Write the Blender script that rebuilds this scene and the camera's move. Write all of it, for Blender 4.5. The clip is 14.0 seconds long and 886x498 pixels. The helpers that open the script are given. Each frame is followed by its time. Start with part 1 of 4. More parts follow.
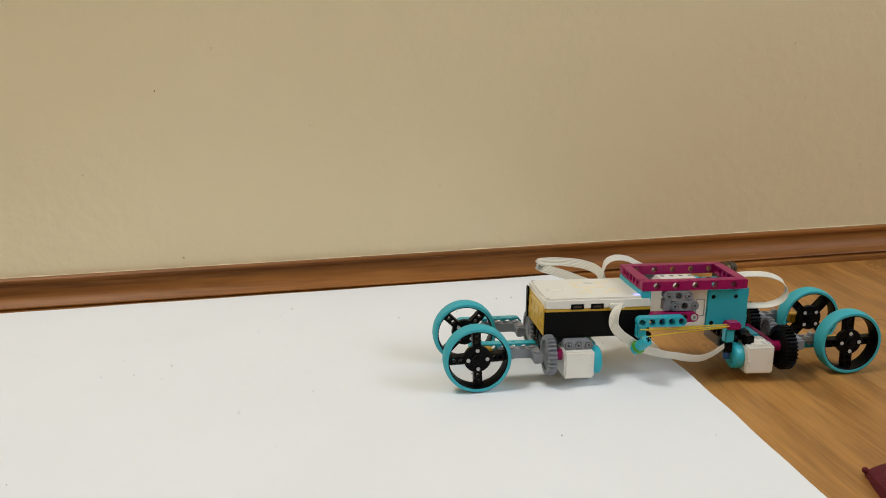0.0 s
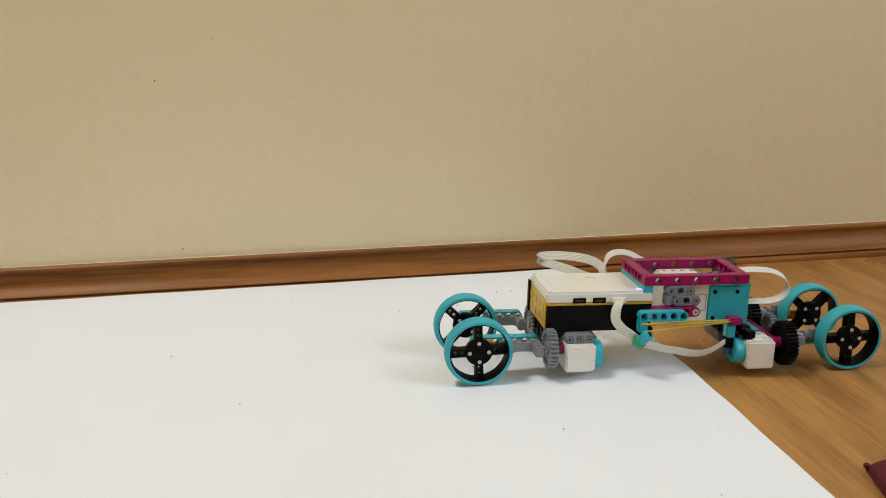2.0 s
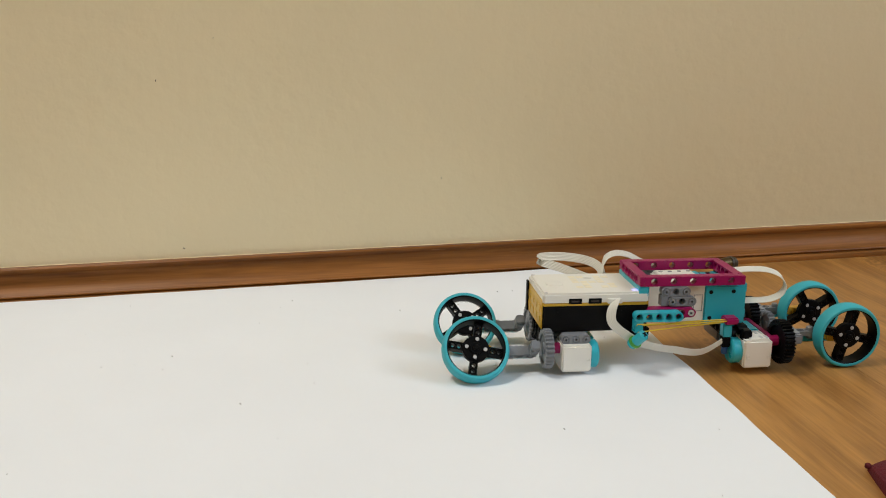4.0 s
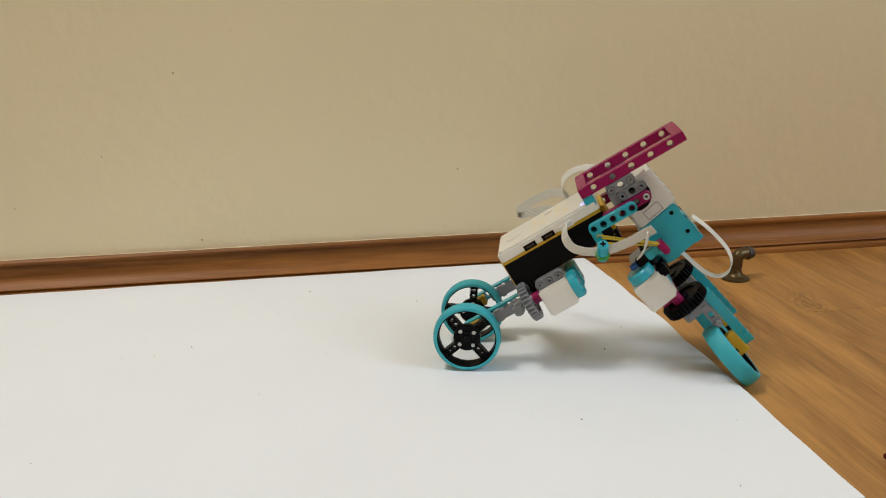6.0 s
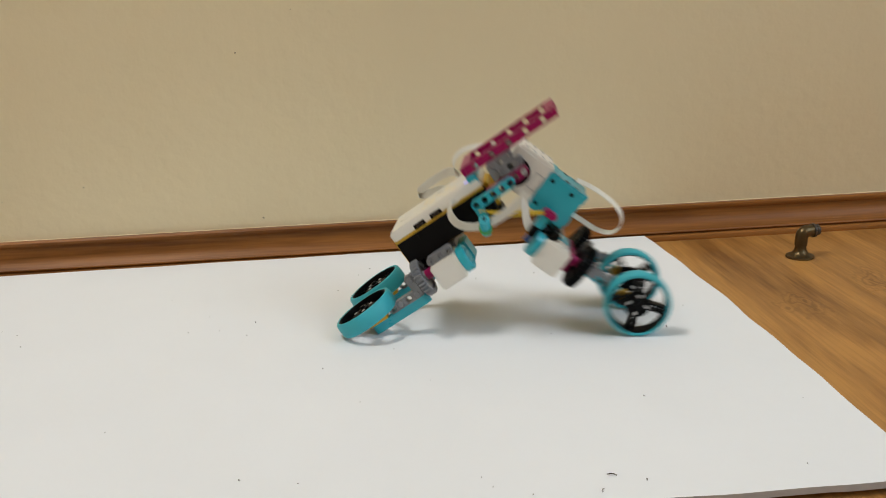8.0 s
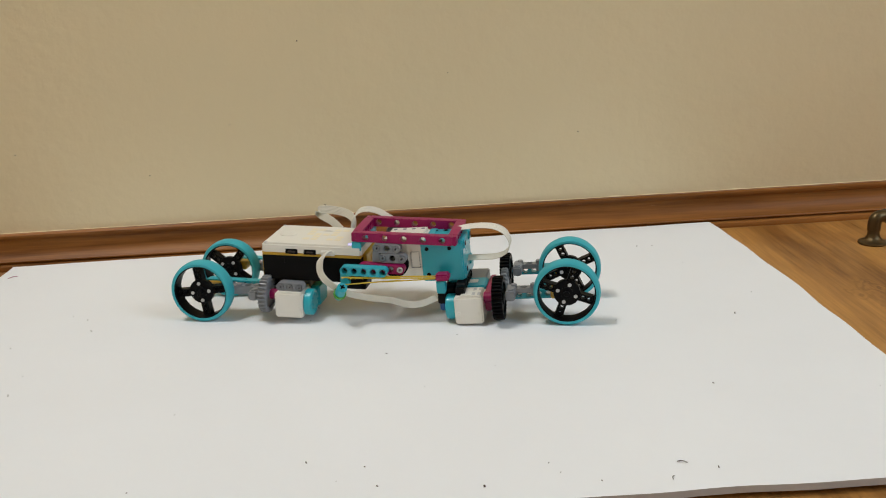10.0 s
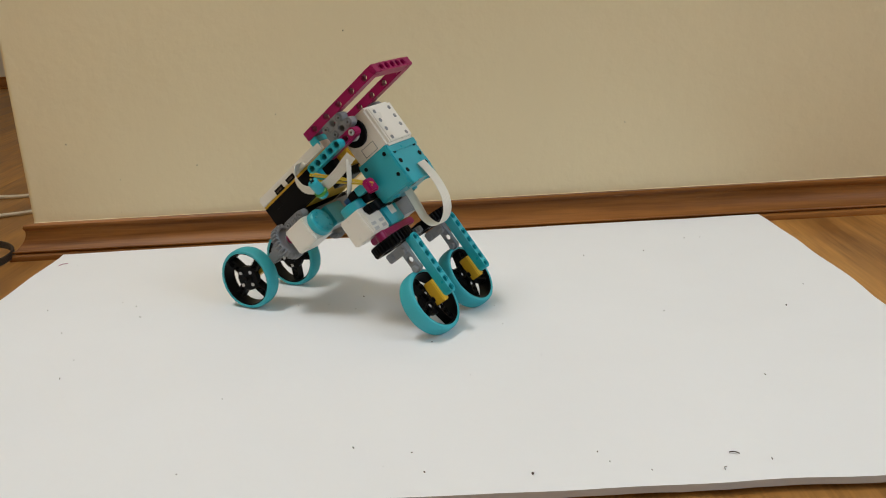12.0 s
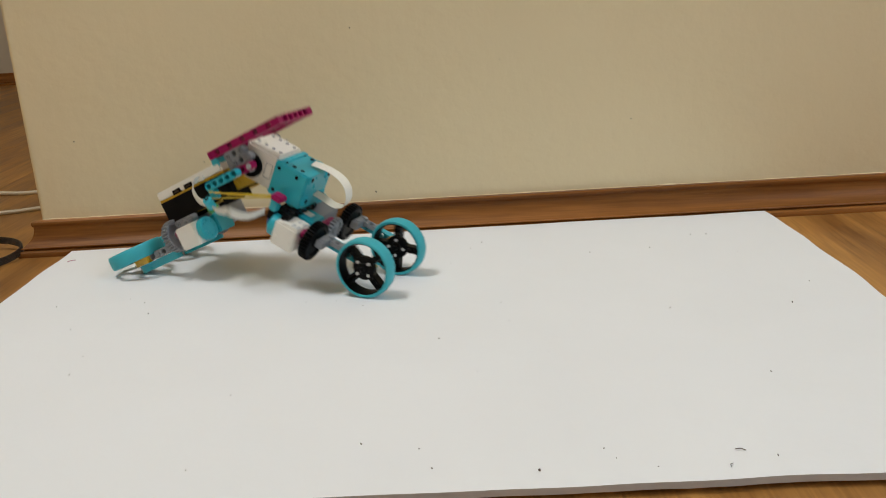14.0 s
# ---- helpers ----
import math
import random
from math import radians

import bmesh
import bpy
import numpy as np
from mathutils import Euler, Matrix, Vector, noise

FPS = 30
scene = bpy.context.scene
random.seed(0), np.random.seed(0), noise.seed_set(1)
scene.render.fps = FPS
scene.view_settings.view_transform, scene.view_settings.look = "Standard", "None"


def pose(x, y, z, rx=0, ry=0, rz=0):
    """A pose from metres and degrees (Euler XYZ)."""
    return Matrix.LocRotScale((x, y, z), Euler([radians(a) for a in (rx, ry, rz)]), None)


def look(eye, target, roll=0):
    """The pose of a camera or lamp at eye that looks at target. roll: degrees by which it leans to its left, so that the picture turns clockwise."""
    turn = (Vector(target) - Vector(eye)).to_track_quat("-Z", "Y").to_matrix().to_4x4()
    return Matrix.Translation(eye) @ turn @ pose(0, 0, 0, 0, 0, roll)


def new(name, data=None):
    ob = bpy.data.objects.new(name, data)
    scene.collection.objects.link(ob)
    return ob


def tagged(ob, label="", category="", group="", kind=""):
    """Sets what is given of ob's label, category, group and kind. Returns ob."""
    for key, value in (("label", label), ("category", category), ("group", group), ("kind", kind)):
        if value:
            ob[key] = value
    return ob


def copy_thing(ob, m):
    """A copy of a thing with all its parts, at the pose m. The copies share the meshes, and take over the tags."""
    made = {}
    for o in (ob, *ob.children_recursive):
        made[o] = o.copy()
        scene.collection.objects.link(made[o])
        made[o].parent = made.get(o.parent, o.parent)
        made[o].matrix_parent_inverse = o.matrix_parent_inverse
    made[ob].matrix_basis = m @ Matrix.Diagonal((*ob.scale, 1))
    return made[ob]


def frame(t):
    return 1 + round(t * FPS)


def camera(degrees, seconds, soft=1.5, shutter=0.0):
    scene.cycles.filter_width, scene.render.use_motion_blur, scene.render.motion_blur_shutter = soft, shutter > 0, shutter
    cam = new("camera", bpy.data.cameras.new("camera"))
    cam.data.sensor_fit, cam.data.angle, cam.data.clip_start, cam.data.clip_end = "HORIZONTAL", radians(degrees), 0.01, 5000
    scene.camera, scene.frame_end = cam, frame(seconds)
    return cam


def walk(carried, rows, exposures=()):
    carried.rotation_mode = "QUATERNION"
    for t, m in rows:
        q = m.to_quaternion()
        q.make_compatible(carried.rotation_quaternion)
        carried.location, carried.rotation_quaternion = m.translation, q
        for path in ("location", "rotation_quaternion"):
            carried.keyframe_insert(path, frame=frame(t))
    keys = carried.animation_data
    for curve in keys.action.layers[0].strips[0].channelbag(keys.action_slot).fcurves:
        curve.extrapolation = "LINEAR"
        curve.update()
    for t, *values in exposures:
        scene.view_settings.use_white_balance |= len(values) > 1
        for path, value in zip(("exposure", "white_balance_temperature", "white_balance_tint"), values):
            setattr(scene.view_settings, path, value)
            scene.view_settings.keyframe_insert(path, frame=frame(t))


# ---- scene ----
cam = camera(51.6, 14.0, soft=1.0, shutter=0.6)
PATH = [
    (0, (0.498, -0.96, 0.286), (0.789, 0.956, -0.207), -1.4),
    (0.5, (0.492, -0.959, 0.285), (0.794, 0.954, -0.213), -0.9),
    (1, (0.493, -0.959, 0.285), (0.793, 0.953, -0.216), -0.9),
    (1.5, (0.492, -0.958, 0.285), (0.795, 0.954, -0.218), -0.8),
    (2, (0.492, -0.958, 0.284), (0.795, 0.954, -0.22), -0.8),
    (2.5, (0.493, -0.957, 0.284), (0.795, 0.954, -0.22), -0.8),
    (5, (0.493, -0.958, 0.285), (0.783, 0.954, -0.227), -1.0),
    (6.5, (0.49, -0.959, 0.286), (0.731, 0.953, -0.25), -1.4),
    (7, (0.489, -0.959, 0.283), (0.697, 0.955, -0.261), -1.6),
    (7.5, (0.487, -0.96, 0.282), (0.663, 0.954, -0.27), -2.0),
    (8, (0.485, -0.961, 0.283), (0.633, 0.952, -0.28), -2.2),
    (10.3, (0.477, -0.958, 0.276), (0.485, 0.957, -0.301), -3.2),
    (10.5, (0.476, -0.958, 0.272), (0.471, 0.959, -0.3), -3.1),
    (11, (0.473, -0.96, 0.275), (0.446, 0.954, -0.305), -3.3),
    (11.4, (0.473, -0.959, 0.275), (0.428, 0.954, -0.307), -3.5),
    (12, (0.472, -0.957, 0.272), (0.416, 0.956, -0.308), -3.6),
    (12.5, (0.471, -0.959, 0.275), (0.411, 0.953, -0.31), -3.7),
    (13, (0.472, -0.959, 0.276), (0.408, 0.951, -0.311), -3.7),
    (13.5, (0.472, -0.959, 0.274), (0.406, 0.953, -0.311), -3.7),
    (14, (0.471, -0.959, 0.274), (0.403, 0.951, -0.315), -3.7),
]
walk(cam, [(t, look(eye, target, roll)) for t, eye, target, roll in PATH], [(0.0, -0.06), (0.8, -0.03), (5.5, -0.07), (7.5, -0.13), (10.0, -0.17), (14.0, -0.2)])

# ---- world and light ----
world = bpy.data.worlds.new("world")
scene.world = world
world.use_nodes = True
wt = world.node_tree
sky = wt.nodes.new("ShaderNodeTexSky")
sky.sky_type, sky.sun_disc, sky.sun_elevation, sky.sun_rotation = "NISHITA", False, radians(35), radians(100)
wt.links.new(sky.outputs[0], wt.nodes["Background"].inputs[0])
wt.nodes["Background"].inputs[1].default_value = 0.1


def area(name, m, size, size_y, power, colour):
    data = bpy.data.lights.new(name, "AREA")
    data.shape, data.size, data.size_y, data.energy, data.color = "RECTANGLE", size, size_y, power, colour
    ob = new(name, data)
    ob.matrix_world = m
    return ob


# daylight in the window's opening, and the room's ceiling lamp
area("window_daylight", look((2.28, -1.5, 1.5), (0.2, -0.5, 0.0)), 1.3, 1.3, 25.5, (0.68, 0.84, 1.0))
area("ceiling_lamp_glow", look((-0.3, -0.45, 2.3), (0.42, -0.35, 0.0)), 0.6, 0.6, 36.0, (0.95, 0.95, 0.91))


# ---- materials ----
def mat(name, colour, rough=0.5, metal=0.0, vary=0.06, scale=60.0, bump=0.0, bump_scale=300.0, coat=0.0, spec=0.5):
    m = bpy.data.materials.new(name)
    m.use_nodes = True
    nt = m.node_tree
    b = nt.nodes["Principled BSDF"]
    co = nt.nodes.new("ShaderNodeTexCoord")
    n = nt.nodes.new("ShaderNodeTexNoise")
    n.inputs["Scale"].default_value, n.inputs["Detail"].default_value = scale, 6
    nt.links.new(co.outputs["Object"], n.inputs["Vector"])
    ramp = nt.nodes.new("ShaderNodeMix")
    ramp.data_type = "RGBA"
    c = Vector(colour)
    ramp.inputs[6].default_value = (*(c * (1 - vary)), 1)
    ramp.inputs[7].default_value = (*(c * (1 + vary)), 1)
    nt.links.new(n.outputs["Fac"], ramp.inputs[0])
    nt.links.new(ramp.outputs[2], b.inputs["Base Color"])
    b.inputs["Roughness"].default_value = rough
    b.inputs["Metallic"].default_value = metal
    b.inputs["Coat Weight"].default_value = coat
    b.inputs["Specular IOR Level"].default_value = spec
    rr = nt.nodes.new("ShaderNodeMapRange")
    rr.inputs["To Min"].default_value, rr.inputs["To Max"].default_value = max(0.03, rough - 0.08), min(1, rough + 0.08)
    nt.links.new(n.outputs["Fac"], rr.inputs["Value"])
    nt.links.new(rr.outputs[0], b.inputs["Roughness"])
    if bump:
        n2 = nt.nodes.new("ShaderNodeTexNoise")
        n2.inputs["Scale"].default_value, n2.inputs["Detail"].default_value = bump_scale, 4
        nt.links.new(co.outputs["Object"], n2.inputs["Vector"])
        bp = nt.nodes.new("ShaderNodeBump")
        bp.inputs["Strength"].default_value, bp.inputs["Distance"].default_value = 1.0, bump
        nt.links.new(n2.outputs["Fac"], bp.inputs["Height"])
        nt.links.new(bp.outputs[0], b.inputs["Normal"])
    return m


def wood(name, dark, light, along, rough, ring=26.0, stretch=14.0, per_piece=0.18, bump=0.0002, coat=0.0, fibre=0.0):
    """Grain along one axis ("x" or "y"), with each piece of its own tone."""
    m = bpy.data.materials.new(name)
    m.use_nodes = True
    nt = m.node_tree
    b = nt.nodes["Principled BSDF"]
    geo = nt.nodes.new("ShaderNodeNewGeometry")
    info = nt.nodes.new("ShaderNodeObjectInfo")
    off = nt.nodes.new("ShaderNodeVectorMath")
    off.operation = "MULTIPLY_ADD"
    off.inputs[1].default_value = (7.3, 9.1, 3.7)
    nt.links.new(info.outputs["Random"], off.inputs[0])
    nt.links.new(geo.outputs["Position"], off.inputs[2])
    mp = nt.nodes.new("ShaderNodeMapping")
    mp.inputs["Scale"].default_value = (ring / stretch, ring, ring) if along == "x" else (ring, ring / stretch, ring)
    nt.links.new(off.outputs[0], mp.inputs["Vector"])
    n1 = nt.nodes.new("ShaderNodeTexNoise")
    n1.inputs["Scale"].default_value, n1.inputs["Detail"].default_value, n1.inputs["Distortion"].default_value = 1.0, 8, 0.8
    nt.links.new(mp.outputs[0], n1.inputs["Vector"])
    n2 = nt.nodes.new("ShaderNodeTexNoise")
    n2.inputs["Scale"].default_value, n2.inputs["Detail"].default_value = 7.0, 5
    nt.links.new(mp.outputs[0], n2.inputs["Vector"])
    mix = nt.nodes.new("ShaderNodeMath")
    mix.operation = "MULTIPLY_ADD"
    mix.inputs[1].default_value = 0.35
    nt.links.new(n2.outputs["Fac"], mix.inputs[0])
    nt.links.new(n1.outputs["Fac"], mix.inputs[2])
    if fibre:
        # fine open pores, long and thin
        mp3 = nt.nodes.new("ShaderNodeMapping")
        mp3.inputs["Scale"].default_value = (12, 420, 420) if along == "x" else (420, 12, 420)
        nt.links.new(off.outputs[0], mp3.inputs["Vector"])
        n3 = nt.nodes.new("ShaderNodeTexNoise")
        n3.inputs["Scale"].default_value, n3.inputs["Detail"].default_value = 1.0, 3
        nt.links.new(mp3.outputs[0], n3.inputs["Vector"])
        lift = nt.nodes.new("ShaderNodeMath")
        lift.operation = "MULTIPLY_ADD"
        lift.inputs[1].default_value = fibre
        nt.links.new(n3.outputs["Fac"], lift.inputs[0])
        less = nt.nodes.new("ShaderNodeMath")
        less.operation = "SUBTRACT"
        less.inputs[1].default_value = fibre * 0.5
        nt.links.new(mix.outputs[0], less.inputs[0])
        nt.links.new(less.outputs[0], lift.inputs[2])
        mix = lift
    cr = nt.nodes.new("ShaderNodeValToRGB")
    cr.color_ramp.elements[0].position, cr.color_ramp.elements[1].position = 0.42, 0.88
    cr.color_ramp.elements[0].color, cr.color_ramp.elements[1].color = (*dark, 1), (*light, 1)
    nt.links.new(mix.outputs[0], cr.inputs[0])
    hsv = nt.nodes.new("ShaderNodeHueSaturation")
    mr = nt.nodes.new("ShaderNodeMapRange")
    mr.inputs["To Min"].default_value, mr.inputs["To Max"].default_value = 1 - per_piece, 1 + per_piece
    nt.links.new(info.outputs["Random"], mr.inputs["Value"])
    nt.links.new(mr.outputs[0], hsv.inputs["Value"])
    nt.links.new(cr.outputs[0], hsv.inputs["Color"])
    nt.links.new(hsv.outputs[0], b.inputs["Base Color"])
    b.inputs["Coat Weight"].default_value, b.inputs["Coat Roughness"].default_value = coat, 0.25
    rr = nt.nodes.new("ShaderNodeMapRange")
    rr.inputs["To Min"].default_value, rr.inputs["To Max"].default_value = rough - 0.1, rough + 0.12
    nt.links.new(n1.outputs["Fac"], rr.inputs["Value"])
    nt.links.new(rr.outputs[0], b.inputs["Roughness"])
    bp = nt.nodes.new("ShaderNodeBump")
    bp.inputs["Distance"].default_value = bump
    nt.links.new(mix.outputs[0], bp.inputs["Height"])
    nt.links.new(bp.outputs[0], b.inputs["Normal"])
    return m


def plaster(name, colour):
    """Old oil-painted plaster: faint brush relief, small pits and blotches."""
    m = mat(name, colour, rough=0.42, vary=0.035, scale=5.0, spec=0.4)
    nt = m.node_tree
    b = nt.nodes["Principled BSDF"]
    geo = nt.nodes.new("ShaderNodeNewGeometry")
    last = None
    for scale, dist, detail in ((6.0, 0.0025, 3), (55.0, 0.0014, 7), (330.0, 0.00018, 4)):
        n = nt.nodes.new("ShaderNodeTexNoise")
        n.inputs["Scale"].default_value, n.inputs["Detail"].default_value = scale, detail
        nt.links.new(geo.outputs["Position"], n.inputs["Vector"])
        bp = nt.nodes.new("ShaderNodeBump")
        bp.inputs["Distance"].default_value, bp.inputs["Strength"].default_value = dist, 0.6
        nt.links.new(n.outputs["Fac"], bp.inputs["Height"])
        if last:
            nt.links.new(last.outputs[0], bp.inputs["Normal"])
        last = bp
    nt.links.new(last.outputs[0], b.inputs["Normal"])
    return m


WALL = plaster("beige_paint", (0.755, 0.64, 0.418))
FAR_WALL = plaster("pale_paint", (0.66, 0.6, 0.5))
CEIL = mat("ceiling_paint", (0.8, 0.78, 0.74), 0.9)
def scuffs(m, colour, scale, amount, stretch, low=0.66, high=0.74):
    """Scattered marks over a material's own colour, stretched along x."""
    nt = m.node_tree
    b = nt.nodes["Principled BSDF"]
    under = b.inputs["Base Color"].links[0].from_socket
    geo = nt.nodes.new("ShaderNodeNewGeometry")
    mp = nt.nodes.new("ShaderNodeMapping")
    mp.inputs["Scale"].default_value = (scale / stretch, scale, scale)
    nt.links.new(geo.outputs["Position"], mp.inputs["Vector"])
    n = nt.nodes.new("ShaderNodeTexNoise")
    n.inputs["Scale"].default_value, n.inputs["Detail"].default_value, n.inputs["Roughness"].default_value = 1.0, 5, 0.7
    nt.links.new(mp.outputs[0], n.inputs["Vector"])
    cut = nt.nodes.new("ShaderNodeMapRange")
    cut.inputs["From Min"].default_value, cut.inputs["From Max"].default_value = low, high
    cut.inputs["To Max"].default_value = amount
    nt.links.new(n.outputs["Fac"], cut.inputs["Value"])
    mix = nt.nodes.new("ShaderNodeMix")
    mix.data_type = "RGBA"
    mix.inputs[7].default_value = (*colour, 1)
    nt.links.new(cut.outputs[0], mix.inputs[0])
    nt.links.new(under, mix.inputs[6])
    nt.links.new(mix.outputs[2], b.inputs["Base Color"])


def knots(m, colour):
    """Few dark swirling knots in the planks."""
    nt = m.node_tree
    b = nt.nodes["Principled BSDF"]
    under = b.inputs["Base Color"].links[0].from_socket
    geo = nt.nodes.new("ShaderNodeNewGeometry")
    mp = nt.nodes.new("ShaderNodeMapping")
    mp.inputs["Scale"].default_value = (5.2, 2.6, 1.0)
    mp.inputs["Location"].default_value = (0.37, 0.22, 0.0)
    nt.links.new(geo.outputs["Position"], mp.inputs["Vector"])
    warp = nt.nodes.new("ShaderNodeTexNoise")
    warp.inputs["Scale"].default_value, warp.inputs["Detail"].default_value = 9.0, 3
    nt.links.new(mp.outputs[0], warp.inputs["Vector"])
    add = nt.nodes.new("ShaderNodeVectorMath")
    add.operation = "MULTIPLY_ADD"
    add.inputs[1].default_value = (0.3, 0.3, 0.0)
    nt.links.new(warp.outputs["Color"], add.inputs[0])
    nt.links.new(mp.outputs[0], add.inputs[2])
    v = nt.nodes.new("ShaderNodeTexVoronoi")
    v.voronoi_dimensions = "2D"
    v.inputs["Scale"].default_value = 1.0
    nt.links.new(add.outputs[0], v.inputs["Vector"])
    rings = nt.nodes.new("ShaderNodeMath")
    rings.operation = "MULTIPLY"
    rings.inputs[1].default_value = 170.0
    nt.links.new(v.outputs["Distance"], rings.inputs[0])
    sine = nt.nodes.new("ShaderNodeMath")
    sine.operation = "SINE"
    nt.links.new(rings.outputs[0], sine.inputs[0])
    near = nt.nodes.new("ShaderNodeMapRange")
    near.inputs["From Min"].default_value, near.inputs["From Max"].default_value = 0.13, 0.02
    nt.links.new(v.outputs["Distance"], near.inputs["Value"])
    wave = nt.nodes.new("ShaderNodeMapRange")
    wave.inputs["From Min"].default_value, wave.inputs["From Max"].default_value = -0.6, 1.0
    nt.links.new(sine.outputs[0], wave.inputs["Value"])
    both = nt.nodes.new("ShaderNodeMath")
    both.operation = "MULTIPLY"
    nt.links.new(near.outputs[0], both.inputs[0])
    nt.links.new(wave.outputs[0], both.inputs[1])
    mix = nt.nodes.new("ShaderNodeMix")
    mix.data_type = "RGBA"
    mix.inputs[7].default_value = (*colour, 1)
    fade = nt.nodes.new("ShaderNodeMath")
    fade.operation = "MULTIPLY"
    fade.inputs[1].default_value = 0.55
    nt.links.new(both.outputs[0], fade.inputs[0])
    nt.links.new(fade.outputs[0], mix.inputs[0])
    nt.links.new(under, mix.inputs[6])
    nt.links.new(mix.outputs[2], b.inputs["Base Color"])


PLANK = wood("laminate_oak", (0.185, 0.074, 0.016), (0.47, 0.228, 0.06), "y", 0.4, 26, 9, 0.08, 0.00006, fibre=0.44)
SKIRT = wood("varnished_skirting", (0.125, 0.043, 0.009), (0.34, 0.135, 0.032), "x", 0.4, 60, 22, 0.05, 0.0003, 0.0)
knots(PLANK, (0.1, 0.035, 0.008))
scuffs(WALL, (0.4, 0.34, 0.22), 26, 0.4, 0.7, 0.71, 0.8)
scuffs(SKIRT, (0.5, 0.3, 0.14), 190, 0.4, 16)
SKIRT.node_tree.nodes["Principled BSDF"].inputs["Specular IOR Level"].default_value = 0.2
FOAM = mat("white_foam_board", (0.83, 0.845, 0.875), 0.75, vary=0.025, scale=9, bump=0.0003, bump_scale=40, spec=0.25)
# side faces of the board, a darker grey than its top
FOAM_EDGE = mat("grey_foam_edge", (0.5, 0.485, 0.49), 0.9, vary=0.06, scale=120, bump=0.0004, bump_scale=260)
GRIT = mat("dark_grit", (0.09, 0.06, 0.05), 0.8, vary=0.4, scale=400)
GREY_GRIT = mat("grey_grit", (0.3, 0.29, 0.28), 0.8, vary=0.3, scale=400)
BRASS = mat("aged_brass", (0.11, 0.075, 0.035), 0.38, 0.85, 0.25, 90, 0.0004, 150)
RED_CLOTH = mat("dark_red_cloth", (0.11, 0.006, 0.013), 0.9, vary=0.3, scale=500, bump=0.0012, bump_scale=700)
CORD = mat("cream_cord", (0.62, 0.55, 0.42), 0.5)
BAND = mat("dark_band", (0.035, 0.022, 0.015), 0.4)
AZURE = mat("azure_plastic", (0.02, 0.4, 0.5), 0.3, vary=0.04, scale=90, coat=0.1)
RUBBER = mat("azure_rubber", (0.035, 0.4, 0.48), 0.55, vary=0.05, scale=120, bump=0.0001, bump_scale=600)
MAGENTA = mat("magenta_plastic", (0.3, 0.004, 0.085), 0.34, vary=0.05, scale=90, spec=0.35)
BLACK = mat("black_plastic", (0.003, 0.003, 0.0035), 0.42, vary=0.2, scale=120, spec=0.1)
BATTERY = mat("matt_black_plastic", (0.0055, 0.005, 0.005), 0.5, vary=0.2, scale=200, bump=0.00005, bump_scale=900, spec=0.08)
GREY = mat("grey_plastic", (0.215, 0.225, 0.245), 0.35, vary=0.05, scale=90)
PALE = mat("pale_grey_plastic", (0.5, 0.5, 0.5), 0.3)
WHITE = mat("white_plastic", (0.8, 0.775, 0.71), 0.3, vary=0.02, scale=60, coat=0.1)
YELLOW = mat("yellow_plastic", (0.68, 0.42, 0.03), 0.35, vary=0.06, scale=120)
BLUE = mat("blue_plastic", (0.02, 0.1, 0.32), 0.35)
RIBBON = mat("white_ribbon_cable", (0.72, 0.7, 0.63), 0.45, vary=0.03, scale=200)
ELASTIC = mat("yellow_rubber_band", (0.6, 0.42, 0.02), 0.5)
LED = mat("violet_light", (0.5, 0.5, 0.9), 0.4)
LED.node_tree.nodes["Principled BSDF"].inputs["Emission Color"].default_value = (0.35, 0.35, 1, 1)
LED.node_tree.nodes["Principled BSDF"].inputs["Emission Strength"].default_value = 1.5
GREEN = mat("green_rubber_ring", (0.06, 0.3, 0.03), 0.5)
# the display's amber glow as a plain cream colour, without emission
PIXEL = mat("painted_pixel_glow", (0.83, 0.75, 0.56), 0.35)
LAMP = mat("lamp_glass", (0.9, 0.85, 0.75), 0.5)


# ---- mesh helpers ----
def solid(name, verts, faces, material, parent=None, label="", smooth=False):
    me = bpy.data.meshes.new(name)
    me.from_pydata([tuple(v) for v in verts], [], faces)
    me.materials.append(material)
    me.update()
    if smooth:
        for p in me.polygons:
            p.use_smooth = True
    ob = new(name, me)
    ob.parent = parent
    return tagged(ob, label)


def part(name, bm, material, parent=None, label="", smooth=False):
    """Links a bmesh as one mesh object under its thing or part."""
    bmesh.ops.remove_doubles(bm, verts=bm.verts[:], dist=2e-6)
    bmesh.ops.recalc_face_normals(bm, faces=bm.faces[:])
    me = bpy.data.meshes.new(name)
    bm.to_mesh(me)
    bm.free()
    for m in material if isinstance(material, (list, tuple)) else [material]:
        me.materials.append(m)
    if smooth:
        for p in me.polygons:
            p.use_smooth = True
        me.set_sharp_from_angle(angle=radians(35))
    ob = new(name, me)
    ob.parent = parent
    return tagged(ob, label)


def box(bm, x0, x1, y0, y1, z0, z1, bevel=0.0, m=None, mi=0):
    """A box with rounded edges added to bm."""
    r = bmesh.ops.create_cube(bm, size=1.0)
    vs = r["verts"]
    for v in vs:
        v.co = Vector((x0 + (v.co.x + 0.5) * (x1 - x0), y0 + (v.co.y + 0.5) * (y1 - y0), z0 + (v.co.z + 0.5) * (z1 - z0)))
    fs = {f for v in vs for f in v.link_faces}
    if bevel:
        es = list({e for v in vs for e in v.link_edges})
        out = bmesh.ops.bevel(bm, geom=es, offset=bevel, segments=2, affect="EDGES", clamp_overlap=True)
        fs = {f for f in fs if f.is_valid} | set(out["faces"])
    vs = {v for f in fs for v in f.verts}
    for f in fs:
        f.material_index = mi
    if m is not None:
        bmesh.ops.transform(bm, matrix=m, verts=list(vs))
    return bm


